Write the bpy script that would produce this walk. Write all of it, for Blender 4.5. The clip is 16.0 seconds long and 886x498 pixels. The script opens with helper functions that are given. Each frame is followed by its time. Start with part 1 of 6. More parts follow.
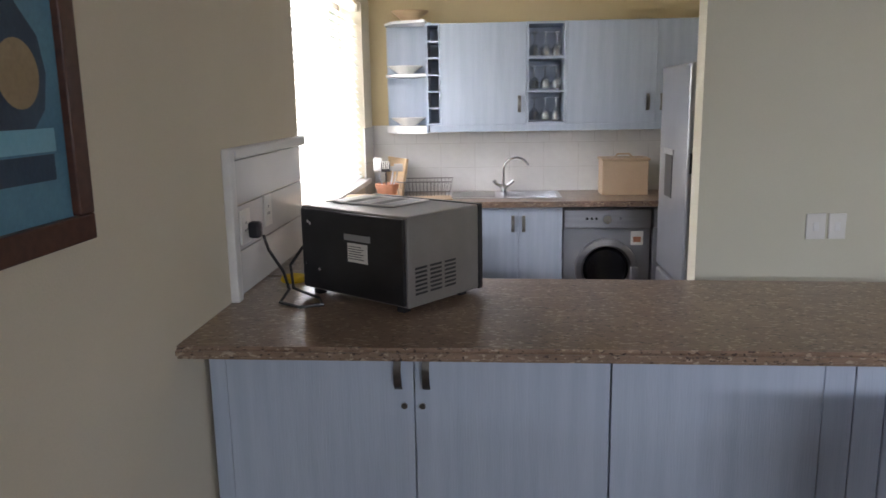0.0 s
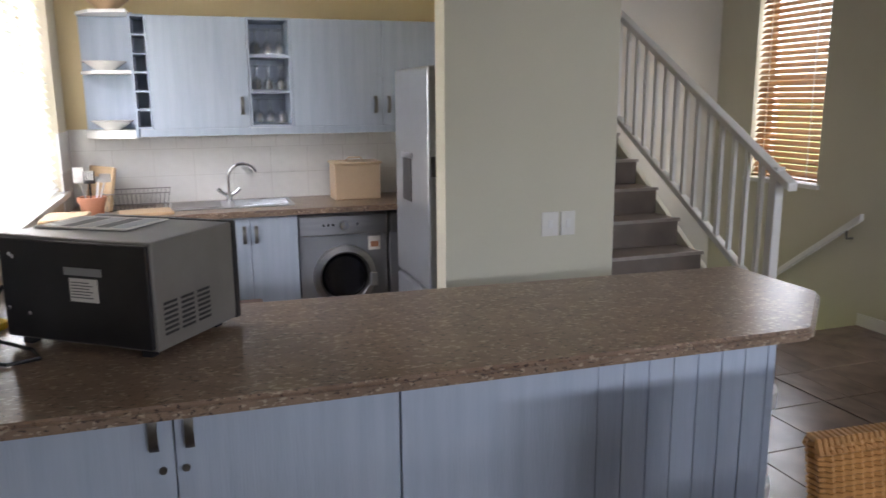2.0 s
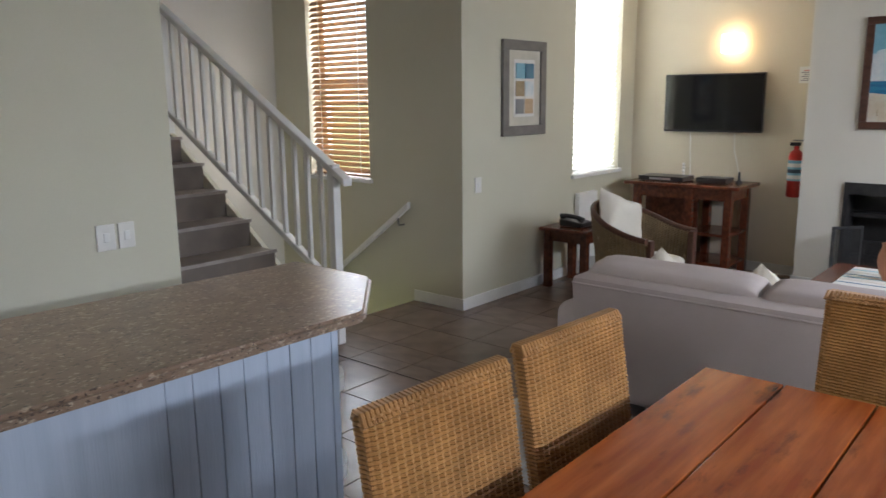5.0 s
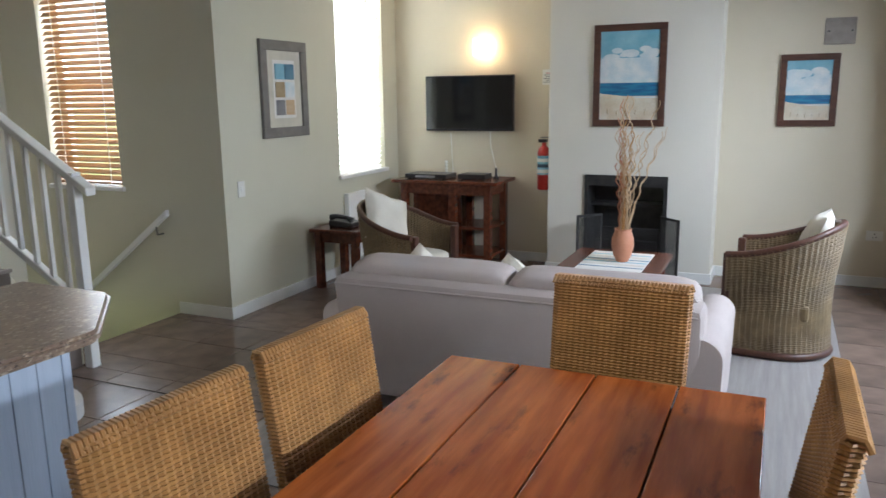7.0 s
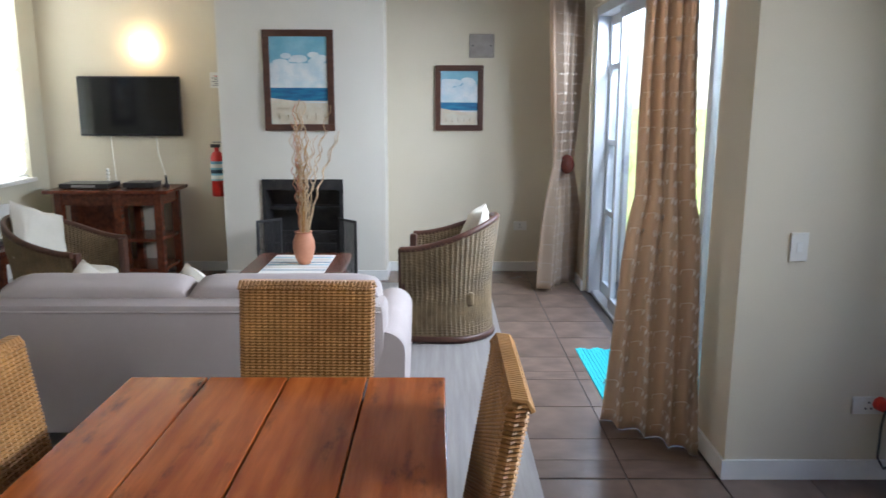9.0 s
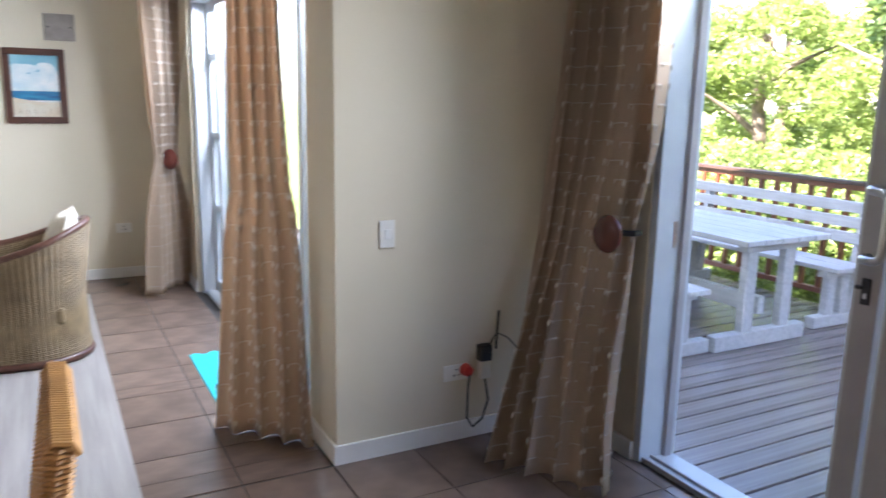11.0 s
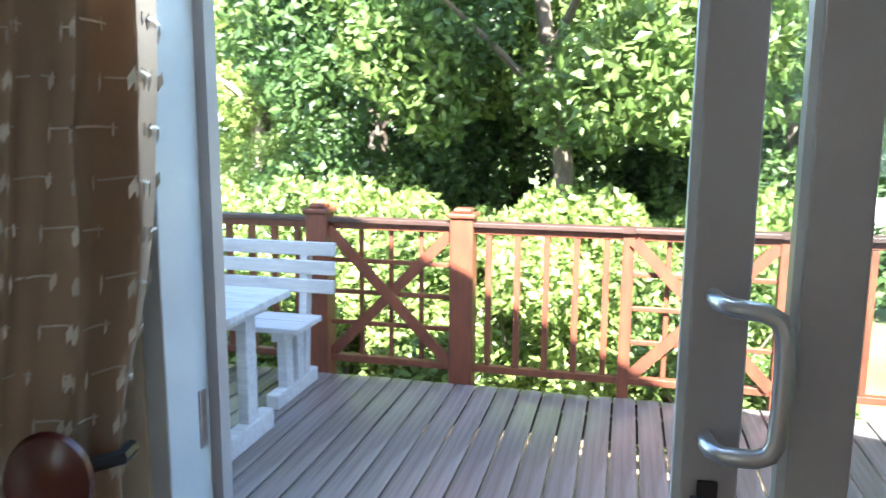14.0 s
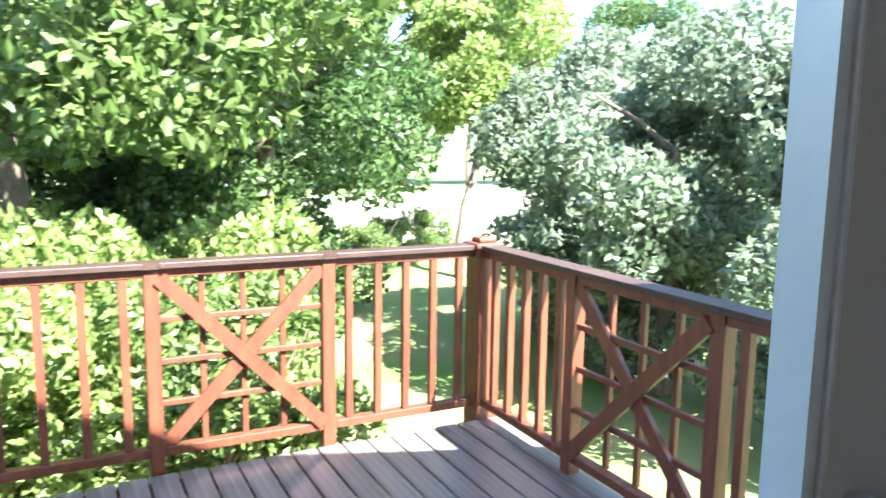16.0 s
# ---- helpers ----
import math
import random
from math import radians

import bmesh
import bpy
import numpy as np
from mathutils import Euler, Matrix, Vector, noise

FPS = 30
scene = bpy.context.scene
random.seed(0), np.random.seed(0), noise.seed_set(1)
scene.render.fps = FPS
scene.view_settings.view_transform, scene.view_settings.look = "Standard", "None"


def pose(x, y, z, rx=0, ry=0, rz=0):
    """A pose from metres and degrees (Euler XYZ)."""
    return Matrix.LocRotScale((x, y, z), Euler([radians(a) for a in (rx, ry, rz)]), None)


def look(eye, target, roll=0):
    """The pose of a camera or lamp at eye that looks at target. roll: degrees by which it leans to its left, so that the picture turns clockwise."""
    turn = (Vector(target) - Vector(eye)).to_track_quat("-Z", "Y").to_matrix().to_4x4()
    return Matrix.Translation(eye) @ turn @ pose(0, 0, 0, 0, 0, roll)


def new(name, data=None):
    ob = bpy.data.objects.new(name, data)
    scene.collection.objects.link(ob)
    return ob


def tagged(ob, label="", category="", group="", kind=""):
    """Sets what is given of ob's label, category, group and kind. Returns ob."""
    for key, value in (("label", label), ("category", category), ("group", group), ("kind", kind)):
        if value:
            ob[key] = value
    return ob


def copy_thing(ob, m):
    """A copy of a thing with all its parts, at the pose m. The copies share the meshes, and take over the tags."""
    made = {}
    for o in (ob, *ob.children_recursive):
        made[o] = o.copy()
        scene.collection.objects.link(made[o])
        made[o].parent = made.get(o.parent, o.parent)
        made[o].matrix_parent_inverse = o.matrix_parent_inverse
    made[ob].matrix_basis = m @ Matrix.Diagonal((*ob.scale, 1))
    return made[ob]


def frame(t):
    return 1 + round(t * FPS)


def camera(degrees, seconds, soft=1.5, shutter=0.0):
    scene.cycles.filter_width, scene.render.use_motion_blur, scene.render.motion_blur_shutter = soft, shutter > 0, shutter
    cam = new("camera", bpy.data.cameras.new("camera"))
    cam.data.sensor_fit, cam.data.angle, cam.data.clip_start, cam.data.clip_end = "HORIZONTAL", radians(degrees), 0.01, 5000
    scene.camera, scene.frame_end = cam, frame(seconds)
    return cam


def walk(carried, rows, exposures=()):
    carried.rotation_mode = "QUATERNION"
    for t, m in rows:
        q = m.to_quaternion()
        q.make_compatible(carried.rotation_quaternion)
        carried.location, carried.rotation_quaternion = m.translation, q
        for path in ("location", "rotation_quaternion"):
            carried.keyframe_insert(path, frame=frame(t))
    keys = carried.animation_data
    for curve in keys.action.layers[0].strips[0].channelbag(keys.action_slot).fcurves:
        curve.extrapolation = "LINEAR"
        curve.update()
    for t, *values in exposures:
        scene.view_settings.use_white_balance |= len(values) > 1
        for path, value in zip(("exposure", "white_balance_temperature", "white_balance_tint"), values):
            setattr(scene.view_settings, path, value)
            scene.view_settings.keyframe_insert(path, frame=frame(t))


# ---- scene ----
cam = camera(60.87, 16.0, shutter=0.3)
# t, x, y, z, yaw, pitch, roll
ROWS = [
    (0.0, -0.000, -0.000, 1.547, 3.637, -11.037, 0.965),
    (0.5, -0.096, 0.116, 1.542, -1.333, -11.109, 0.933),
    (1.0, -0.140, 0.193, 1.544, -6.479, -11.125, 0.823),
    (1.5, -0.167, 0.237, 1.550, -12.300, -11.145, 0.590),
    (2.0, -0.147, 0.251, 1.554, -18.484, -11.220, 0.435),
    (2.5, -0.126, 0.253, 1.551, -24.496, -11.181, 0.377),
    (3.0, -0.109, 0.247, 1.553, -30.066, -11.193, 0.416),
    (3.5, -0.092, 0.237, 1.556, -35.114, -11.291, 0.415),
    (4.0, -0.075, 0.230, 1.554, -39.902, -11.299, 0.529),
    (6.5, -0.021, 0.138, 1.555, -62.394, -11.411, 0.662),
    (7.0, 0.008, 0.110, 1.553, -66.053, -11.440, 0.741),
    (7.5, 0.014, 0.130, 1.552, -71.353, -11.385, 0.467),
    (8.0, -0.002, 0.125, 1.554, -77.871, -11.393, 0.127),
    (10.5, 0.002, 0.053, 1.538, -109.377, -11.216, -0.649),
    (11.0, 0.073, -0.051, 1.548, -117.895, -11.425, -1.171),
    (11.5, 0.304, -0.191, 1.565, -129.647, -11.521, -1.453),
    (12.0, 0.542, -0.383, 1.539, -137.373, -11.063, -1.402),
    (12.5, 0.841, -0.555, 1.540, -144.557, -9.806, -0.846),
    (13.0, 1.107, -0.797, 1.543, -151.160, -9.430, -0.426),
    (13.5, 1.384, -0.993, 1.546, -157.499, -9.295, -0.285),
    (14.0, 1.604, -1.178, 1.538, -166.305, -9.165, -0.404),
    (14.5, 1.793, -1.351, 1.552, -175.293, -8.761, -0.474),
    (15.0, 1.973, -1.529, 1.565, -185.566, -8.542, -0.653),
    (15.5, 2.011, -1.785, 1.553, -197.016, -8.476, -0.869),
    (16.0, 1.940, -1.998, 1.542, -206.910, -8.114, -0.812),
]
EXPOSURES = [(0.0, 2.8, 6700, 23), (4.0, 2.95, 6600, 21), (6.5, 3.15, 6350, 16), (8.0, 3.3, 6150, 15), (10.5, 3.55, 6300, 19), (11.3, 3.9, 6250, 19), (12.5, 3.95, 6100, 17), (13.5, 3.85, 5900, 9), (14.5, 3.6, 5750, 4), (16.0, 3.4, 5700, 4)]
walk(cam, [(t, pose(x, y, z, 90 + pitch, roll, yaw)) for t, x, y, z, yaw, pitch, roll in ROWS], EXPOSURES)

# ---- world, sun, window light ----
SUN_DIR = Vector((1.1, -3.2, -3.6)).normalized()
world = bpy.data.worlds.new("sky")
scene.world = world
world.use_nodes = True
wn = world.node_tree
sky = wn.nodes.new("ShaderNodeTexSky")
sky.sky_type, sky.sun_disc = "NISHITA", False
sky.sun_elevation = math.asin(-SUN_DIR.z)
sky.sun_rotation = math.atan2(-SUN_DIR.x, -SUN_DIR.y)
wn.links.new(sky.outputs[0], wn.nodes["Background"].inputs[0])
wn.nodes["Background"].inputs[1].default_value = 0.085
sun = new("sun", bpy.data.lights.new("sun", "SUN"))
sun.data.energy, sun.data.angle, sun.data.color = 5.0, radians(0.5), (1.0, 0.94, 0.85)
sun.rotation_euler = SUN_DIR.to_track_quat("-Z", "Y").to_euler()


def window_lamp(name, m, w, h, watts, colour=(0.93, 0.97, 1.0)):
    lamp = bpy.data.lights.new(name, "AREA")
    lamp.shape, lamp.size, lamp.size_y, lamp.energy, lamp.color = "RECTANGLE", w, h, watts, colour
    ob = new(name, lamp)
    ob.matrix_world = m
    return ob


# sky light standing in the openings
window_lamp("kitchen_window_light", look((-1.06, 4.2, 1.65), (0.5, 4.2, 1.5)), 1.7, 1.1, 10)
window_lamp("stair_window_light", look((4.45, 4.98, 1.7), (3.0, 4.98, 1.6)), 0.7, 1.4, 5)
window_lamp("living_window_light", look((6.1, 3.86, 1.7), (6.1, 2.0, 1.5)), 0.8, 1.5, 5)
door_sky = window_lamp("door_top_light", look((1.3, -2.5, 2.05), (1.3, 0.5, 1.3)), 1.7, 0.2, 8.5, (0.78, 0.9, 1.0))
door_sky.data.spread = radians(110)
window_lamp("living_door_light", look((4.6, -1.45, 2.1), (4.4, 1.5, 0.9)), 2.4, 0.3, 17, (0.76, 0.88, 1.0))


# ---- materials ----
def mat(name, a, b=None, rough=0.6, metal=0.0, scale=8.0, stretch=(1, 1, 1), fine=0.0, fine_scale=90.0, bump=0.0, spec=0.5, random_tint=0.0):
    """A surface of two colours mixed by a soft noise, with a fine grain and relief."""
    m = bpy.data.materials.new(name)
    m.use_nodes = True
    nt = m.node_tree
    n, l = nt.nodes, nt.links
    p = n["Principled BSDF"]
    p.inputs["Roughness"].default_value, p.inputs["Metallic"].default_value = rough, metal
    p.inputs["Specular IOR Level"].default_value = spec
    b = b or tuple(c * 0.86 for c in a)
    co = n.new("ShaderNodeTexCoord")
    mp = n.new("ShaderNodeMapping")
    mp.inputs["Scale"].default_value = stretch
    l.new(co.outputs["Object"], mp.inputs["Vector"])
    t1 = n.new("ShaderNodeTexNoise")
    t1.inputs["Scale"].default_value, t1.inputs["Detail"].default_value = scale, 6
    l.new(mp.outputs[0], t1.inputs["Vector"])
    t2 = n.new("ShaderNodeTexNoise")
    t2.inputs["Scale"].default_value, t2.inputs["Detail"].default_value = fine_scale, 3
    l.new(mp.outputs[0], t2.inputs["Vector"])
    ramp = n.new("ShaderNodeMapRange")
    ramp.inputs[1].default_value, ramp.inputs[2].default_value = 0.35, 0.65
    l.new(t1.outputs[0], ramp.inputs[0])
    mix = n.new("ShaderNodeMix")
    mix.data_type = "RGBA"
    mix.inputs[6].default_value, mix.inputs[7].default_value = (*a, 1), (*b, 1)
    l.new(ramp.outputs[0], mix.inputs[0])
    out = mix.outputs[2]
    hsv = n.new("ShaderNodeHueSaturation")
    l.new(out, hsv.inputs["Color"])
    val = n.new("ShaderNodeMath")
    val.operation = "MULTIPLY_ADD"
    val.inputs[1].default_value, val.inputs[2].default_value = 2 * fine, 1 - fine
    l.new(t2.outputs[0], val.inputs[0])
    last = val.outputs[0]
    if random_tint:
        info = n.new("ShaderNodeObjectInfo")
        rnd = n.new("ShaderNodeMath")
        rnd.operation = "MULTIPLY_ADD"
        rnd.inputs[1].default_value, rnd.inputs[2].default_value = 2 * random_tint, 1 - random_tint
        l.new(info.outputs["Random"], rnd.inputs[0])
        mul = n.new("ShaderNodeMath")
        mul.operation = "MULTIPLY"
        l.new(last, mul.inputs[0])
        l.new(rnd.outputs[0], mul.inputs[1])
        last = mul.outputs[0]
    l.new(last, hsv.inputs["Value"])
    l.new(hsv.outputs[0], p.inputs["Base Color"])
    if bump:
        bp = n.new("ShaderNodeBump")
        bp.inputs["Strength"].default_value, bp.inputs["Distance"].default_value = bump, 0.004
        l.new(t2.outputs[0], bp.inputs["Height"])
        l.new(bp.outputs[0], p.inputs["Normal"])
    return m


def leaf_mat(name, a, b):
    m = mat(name, a, b, rough=0.42, scale=1.2, spec=0.5)
    nt = m.node_tree
    n, l = nt.nodes, nt.links
    geo = n.new("ShaderNodeNewGeometry")
    mr = n.new("ShaderNodeMapRange")
    mr.inputs[3].default_value, mr.inputs[4].default_value = 0.55, 1.5
    l.new(geo.outputs["Random Per Island"], mr.inputs[0])
    hsv = [x for x in n if x.type == "HUE_SAT"][0]
    l.new(mr.outputs[0], hsv.inputs["Value"])
    tr = n.new("ShaderNodeBsdfTranslucent")
    l.new(hsv.outputs[0], tr.inputs[0])
    mx = n.new("ShaderNodeMixShader")
    mx.inputs[0].default_value = 0.45
    l.new(n["Principled BSDF"].outputs[0], mx.inputs[1])
    l.new(tr.outputs[0], mx.inputs[2])
    l.new(mx.outputs[0], n["Material Output"].inputs[0])
    return m


def glass_mat(name, tint=(0.93, 0.96, 0.96), gloss=0.9, least=0.035):
    """Thin clear glass, glossier at grazing angles from either side."""
    m = bpy.data.materials.new(name)
    m.use_nodes = True
    n, l = m.node_tree.nodes, m.node_tree.links
    tr, gl, lw, mx = (n.new("ShaderNode" + k) for k in ("BsdfTransparent", "BsdfGlossy", "LayerWeight", "MixShader"))
    pw, ma = n.new("ShaderNodeMath"), n.new("ShaderNodeMath")
    tr.inputs[0].default_value = (*tint, 1)
    gl.inputs["Roughness"].default_value = 0.02
    lw.inputs[0].default_value = 0.5
    pw.operation, ma.operation = "POWER", "MULTIPLY_ADD"
    pw.inputs[1].default_value = 4.5
    ma.inputs[1].default_value, ma.inputs[2].default_value = gloss, least
    l.new(lw.outputs["Facing"], pw.inputs[0])
    l.new(pw.outputs[0], ma.inputs[0])
    l.new(ma.outputs[0], mx.inputs[0])
    l.new(tr.outputs[0], mx.inputs[1])
    l.new(gl.outputs[0], mx.inputs[2])
    l.new(mx.outputs[0], n["Material Output"].inputs[0])
    return m


M = {}
M["wall"] = mat("cream wall paint", (0.66, 0.59, 0.46), (0.63, 0.56, 0.43), rough=0.75, scale=1.2, fine=0.04, fine_scale=160, bump=0.16)
M["wall_green"] = mat("pale sage wall paint", (0.60, 0.57, 0.45), (0.57, 0.54, 0.42), rough=0.7, scale=1.3, fine=0.03, fine_scale=160, bump=0.12)
M["wall_yellow"] = mat("warm yellow kitchen paint", (0.68, 0.55, 0.32), (0.65, 0.52, 0.30), rough=0.75, scale=1.5, fine=0.03, bump=0.1)
M["wall_white"] = mat("off-white wall paint", (0.72, 0.68, 0.60), (0.69, 0.65, 0.57), rough=0.75, scale=1.5, fine=0.02, bump=0.1)
M["ceiling"] = mat("white ceiling paint", (0.78, 0.76, 0.71), rough=0.8, scale=2)
M["white"] = mat("white satin paint", (0.78, 0.77, 0.74), (0.72, 0.71, 0.68), rough=0.4, scale=5, fine=0.03)
M["plastic"] = mat("white plastic", (0.75, 0.73, 0.68), (0.72, 0.70, 0.65), rough=0.35, scale=10)
M["tile_floor"] = mat("brown ceramic floor tile", (0.215, 0.145, 0.112), (0.145, 0.102, 0.082), rough=0.27, scale=5, fine=0.12, fine_scale=40, bump=0.1, random_tint=0.10)
M["grout"] = mat("dark grout", (0.06, 0.05, 0.045), rough=0.9, scale=20, fine=0.1)
M["mat_floor"] = mat("grey wood-look floor mat", (0.33, 0.30, 0.28), (0.25, 0.225, 0.21), rough=0.5, scale=3, stretch=(0.5, 9, 1), fine=0.12, fine_scale=30, bump=0.1)
M["stair_tile"] = mat("dark stair tile", (0.19, 0.15, 0.125), (0.14, 0.112, 0.095), rough=0.45, scale=5, fine=0.12, fine_scale=40, bump=0.1)
M["cab"] = mat("pale blue-grey wood-grain cabinet", (0.45, 0.515, 0.605), (0.40, 0.465, 0.56), rough=0.45, scale=3, stretch=(9, 9, 0.5), fine=0.07, fine_scale=24, bump=0.25)
M["cab_dark"] = mat("grey matt board", (0.30, 0.31, 0.33), rough=0.6, scale=6)
M["granite"] = None
M["steel"] = mat("brushed stainless steel", (0.55, 0.55, 0.56), (0.48, 0.48, 0.50), rough=0.28, metal=1.0, scale=4, stretch=(1, 1, 12), fine=0.05)
M["pewter"] = mat("brushed pewter handle", (0.30, 0.29, 0.27), (0.24, 0.23, 0.215), rough=0.32, metal=1.0, scale=30, fine=0.08)
M["chrome"] = mat("chrome", (0.75, 0.75, 0.76), rough=0.08, metal=1.0)
M["alu"] = mat("grey aluminium", (0.36, 0.34, 0.345), (0.33, 0.31, 0.32), rough=0.35, scale=6, fine=0.03)
M["alu_edge"] = mat("pale blue-grey aluminium", (0.52, 0.55, 0.58), (0.47, 0.50, 0.54), rough=0.35, scale=6, fine=0.03)
M["handle_grey"] = mat("satin silver handle", (0.50, 0.50, 0.51), (0.45, 0.45, 0.46), rough=0.28, metal=0.75, scale=6, fine=0.03)
M["silver"] = mat("silver appliance paint", (0.36, 0.37, 0.39), (0.33, 0.34, 0.36), rough=0.32, metal=0.55, scale=5, fine=0.02)
M["mwgrey"] = mat("grey metal casing", (0.25, 0.24, 0.23), (0.22, 0.21, 0.20), rough=0.38, metal=0.4, scale=6, fine=0.04)
M["black"] = mat("black plastic", (0.014, 0.014, 0.016), (0.022, 0.022, 0.025), rough=0.3, scale=8, fine=0.1)
M["blackmatt"] = mat("soot-black iron", (0.014, 0.013, 0.013), (0.028, 0.025, 0.023), rough=0.65, scale=12, fine=0.2, bump=0.2)
M["screen"] = mat("black television glass", (0.006, 0.006, 0.008), rough=0.1)
M["wood"] = mat("dark reddish wood", (0.155, 0.042, 0.019), (0.085, 0.022, 0.011), rough=0.25, scale=3, stretch=(1, 10, 10), fine=0.15, fine_scale=20, bump=0.15)
M["tabletop"] = mat("polished red-brown plank", (0.50, 0.125, 0.024), (0.30, 0.058, 0.011), rough=0.2, spec=0.35, scale=2.5, stretch=(1, 9, 9), fine=0.15, fine_scale=14, bump=0.06, random_tint=0.14)
M["frame_wood"] = mat("dark mahogany frame", (0.10, 0.038, 0.022), (0.065, 0.024, 0.015), rough=0.4, scale=8, stretch=(1, 6, 6), fine=0.1)
M["frame_grey"] = mat("weathered grey picture frame", (0.20, 0.185, 0.165), (0.16, 0.145, 0.13), rough=0.6, scale=10, fine=0.1, bump=0.2)
M["blind_wood"] = mat("honey wood blind slat", (0.36, 0.19, 0.075), (0.29, 0.145, 0.055), rough=0.4, scale=5, stretch=(1, 1, 1), fine=0.1)
M["blind_white"] = mat("white blind slat", (0.82, 0.80, 0.76), rough=0.5)
_b = M["blind_white"].node_tree
_t, _m = _b.nodes.new("ShaderNodeBsdfTranslucent"), _b.nodes.new("ShaderNodeMixShader")
_t.inputs[0].default_value, _m.inputs[0].default_value = (0.88, 0.88, 0.86, 1), 0.7
_b.links.new(_b.nodes["Principled BSDF"].outputs[0], _m.inputs[1])
_b.links.new(_t.outputs[0], _m.inputs[2])
_b.links.new(_m.outputs[0], _b.nodes["Material Output"].inputs[0])
M["wicker"] = mat("golden wicker", (0.49, 0.245, 0.075), (0.34, 0.16, 0.045), rough=0.5, scale=9, fine=0.25, fine_scale=60, bump=0.2)
M["wicker_dark"] = mat("brown woven cane", (0.24, 0.165, 0.085), (0.16, 0.105, 0.052), rough=0.55, scale=9, fine=0.25, fine_scale=60, bump=0.2)
M["sofa"] = mat("pinkish beige upholstery", (0.47, 0.40, 0.37), (0.44, 0.37, 0.34), rough=0.9, scale=4, fine=0.08, fine_scale=260, bump=0.3)
M["cushion"] = mat("cream cushion fabric", (0.68, 0.63, 0.54), (0.63, 0.58, 0.49), rough=0.9, scale=6, fine=0.08, fine_scale=200, bump=0.3)
M["curtain"] = mat("taupe curtain cloth", (0.52, 0.41, 0.31), (0.47, 0.365, 0.27), rough=0.9, scale=3, fine=0.12, fine_scale=300, bump=0.35)
_b = M["curtain"].node_tree
_t, _m = _b.nodes.new("ShaderNodeBsdfTranslucent"), _b.nodes.new("ShaderNodeMixShader")
_t.inputs[0].default_value, _m.inputs[0].default_value = (0.62, 0.46, 0.33, 1), 0.45
_b.links.new(_b.nodes["Principled BSDF"].outputs[0], _m.inputs[1])
_b.links.new(_t.outputs[0], _m.inputs[2])
_b.links.new(_m.outputs[0], _b.nodes["Material Output"].inputs[0])
M["tuft"] = mat("white cotton thread", (0.80, 0.76, 0.70), rough=0.9)
M["maroon"] = mat("dark red lacquered wood", (0.10, 0.022, 0.015), (0.07, 0.016, 0.011), rough=0.25, scale=10, fine=0.15)
M["terracotta"] = mat("terracotta", (0.55, 0.24, 0.14), (0.48, 0.20, 0.11), rough=0.6, scale=8, fine=0.08, bump=0.15)
M["pine"] = mat("pale pine", (0.58, 0.42, 0.26), (0.52, 0.36, 0.21), rough=0.5, scale=4, stretch=(1, 8, 8), fine=0.08)
M["wicker_box"] = mat("pale board box", (0.55, 0.41, 0.28), (0.52, 0.38, 0.255), rough=0.6, scale=6, fine=0.06)
M["porcelain"] = mat("white glazed ceramic", (0.80, 0.78, 0.74), rough=0.15)
M["walltile"] = mat("white glazed wall tile", (0.74, 0.73, 0.71), (0.71, 0.70, 0.68), rough=0.15, scale=4, random_tint=0.02)
M["tile_joint"] = mat("pale tile joint", (0.60, 0.58, 0.55), rough=0.85, scale=20)
M["nosing"] = mat("worn grey stair edge strip", (0.34, 0.30, 0.27), (0.27, 0.235, 0.21), rough=0.55, scale=12, fine=0.15)
M["yellow"] = mat("yellow sponge", (0.75, 0.52, 0.03), rough=0.8, scale=40, fine=0.2)
M["paper"] = mat("white paper", (0.75, 0.73, 0.69), (0.70, 0.68, 0.64), rough=0.8, scale=12, fine=0.05)
M["ink"] = mat("grey printed text", (0.20, 0.20, 0.20), rough=0.8)
M["red"] = mat("red enamel", (0.50, 0.02, 0.015), rough=0.3)
M["redplastic"] = mat("red plastic plug", (0.55, 0.03, 0.02), rough=0.4)
M["rug"] = mat("turquoise woven rag rug", (0.02, 0.46, 0.52), (0.03, 0.56, 0.60), rough=0.95, scale=6, stretch=(20, 1, 1), fine=0.25, fine_scale=60, bump=0.5)
M["deck"] = mat("wet dark-stained deck board", (0.215, 0.18, 0.172), (0.125, 0.103, 0.098), rough=0.2, scale=3, stretch=(9, 0.8, 1), fine=0.2, fine_scale=30, bump=0.3, random_tint=0.12)
M["rail"] = mat("red-brown stained timber", (0.16, 0.045, 0.02), (0.095, 0.028, 0.014), rough=0.5, scale=5, stretch=(5, 5, 1), fine=0.15, fine_scale=40, bump=0.2)
M["rail_dark"] = mat("dark stained timber", (0.055, 0.028, 0.02), (0.04, 0.02, 0.015), rough=0.5, scale=6, fine=0.15, bump=0.2)
M["picnic"] = mat("weathered pale grey timber", (0.44, 0.44, 0.45), (0.35, 0.35, 0.36), rough=0.7, scale=4, stretch=(1, 9, 9), fine=0.12, fine_scale=30, bump=0.25)
M["leaf"] = leaf_mat("green leaf", (0.105, 0.16, 0.04), (0.16, 0.215, 0.06))
M["leaf_dark"] = leaf_mat("dark green leaf", (0.062, 0.11, 0.034), (0.10, 0.155, 0.046))
M["leaf_light"] = leaf_mat("yellow-green leaf", (0.20, 0.275, 0.07), (0.27, 0.34, 0.10))
M["leaf_silver"] = leaf_mat("silvery green leaf", (0.13, 0.17, 0.10), (0.22, 0.26, 0.175))
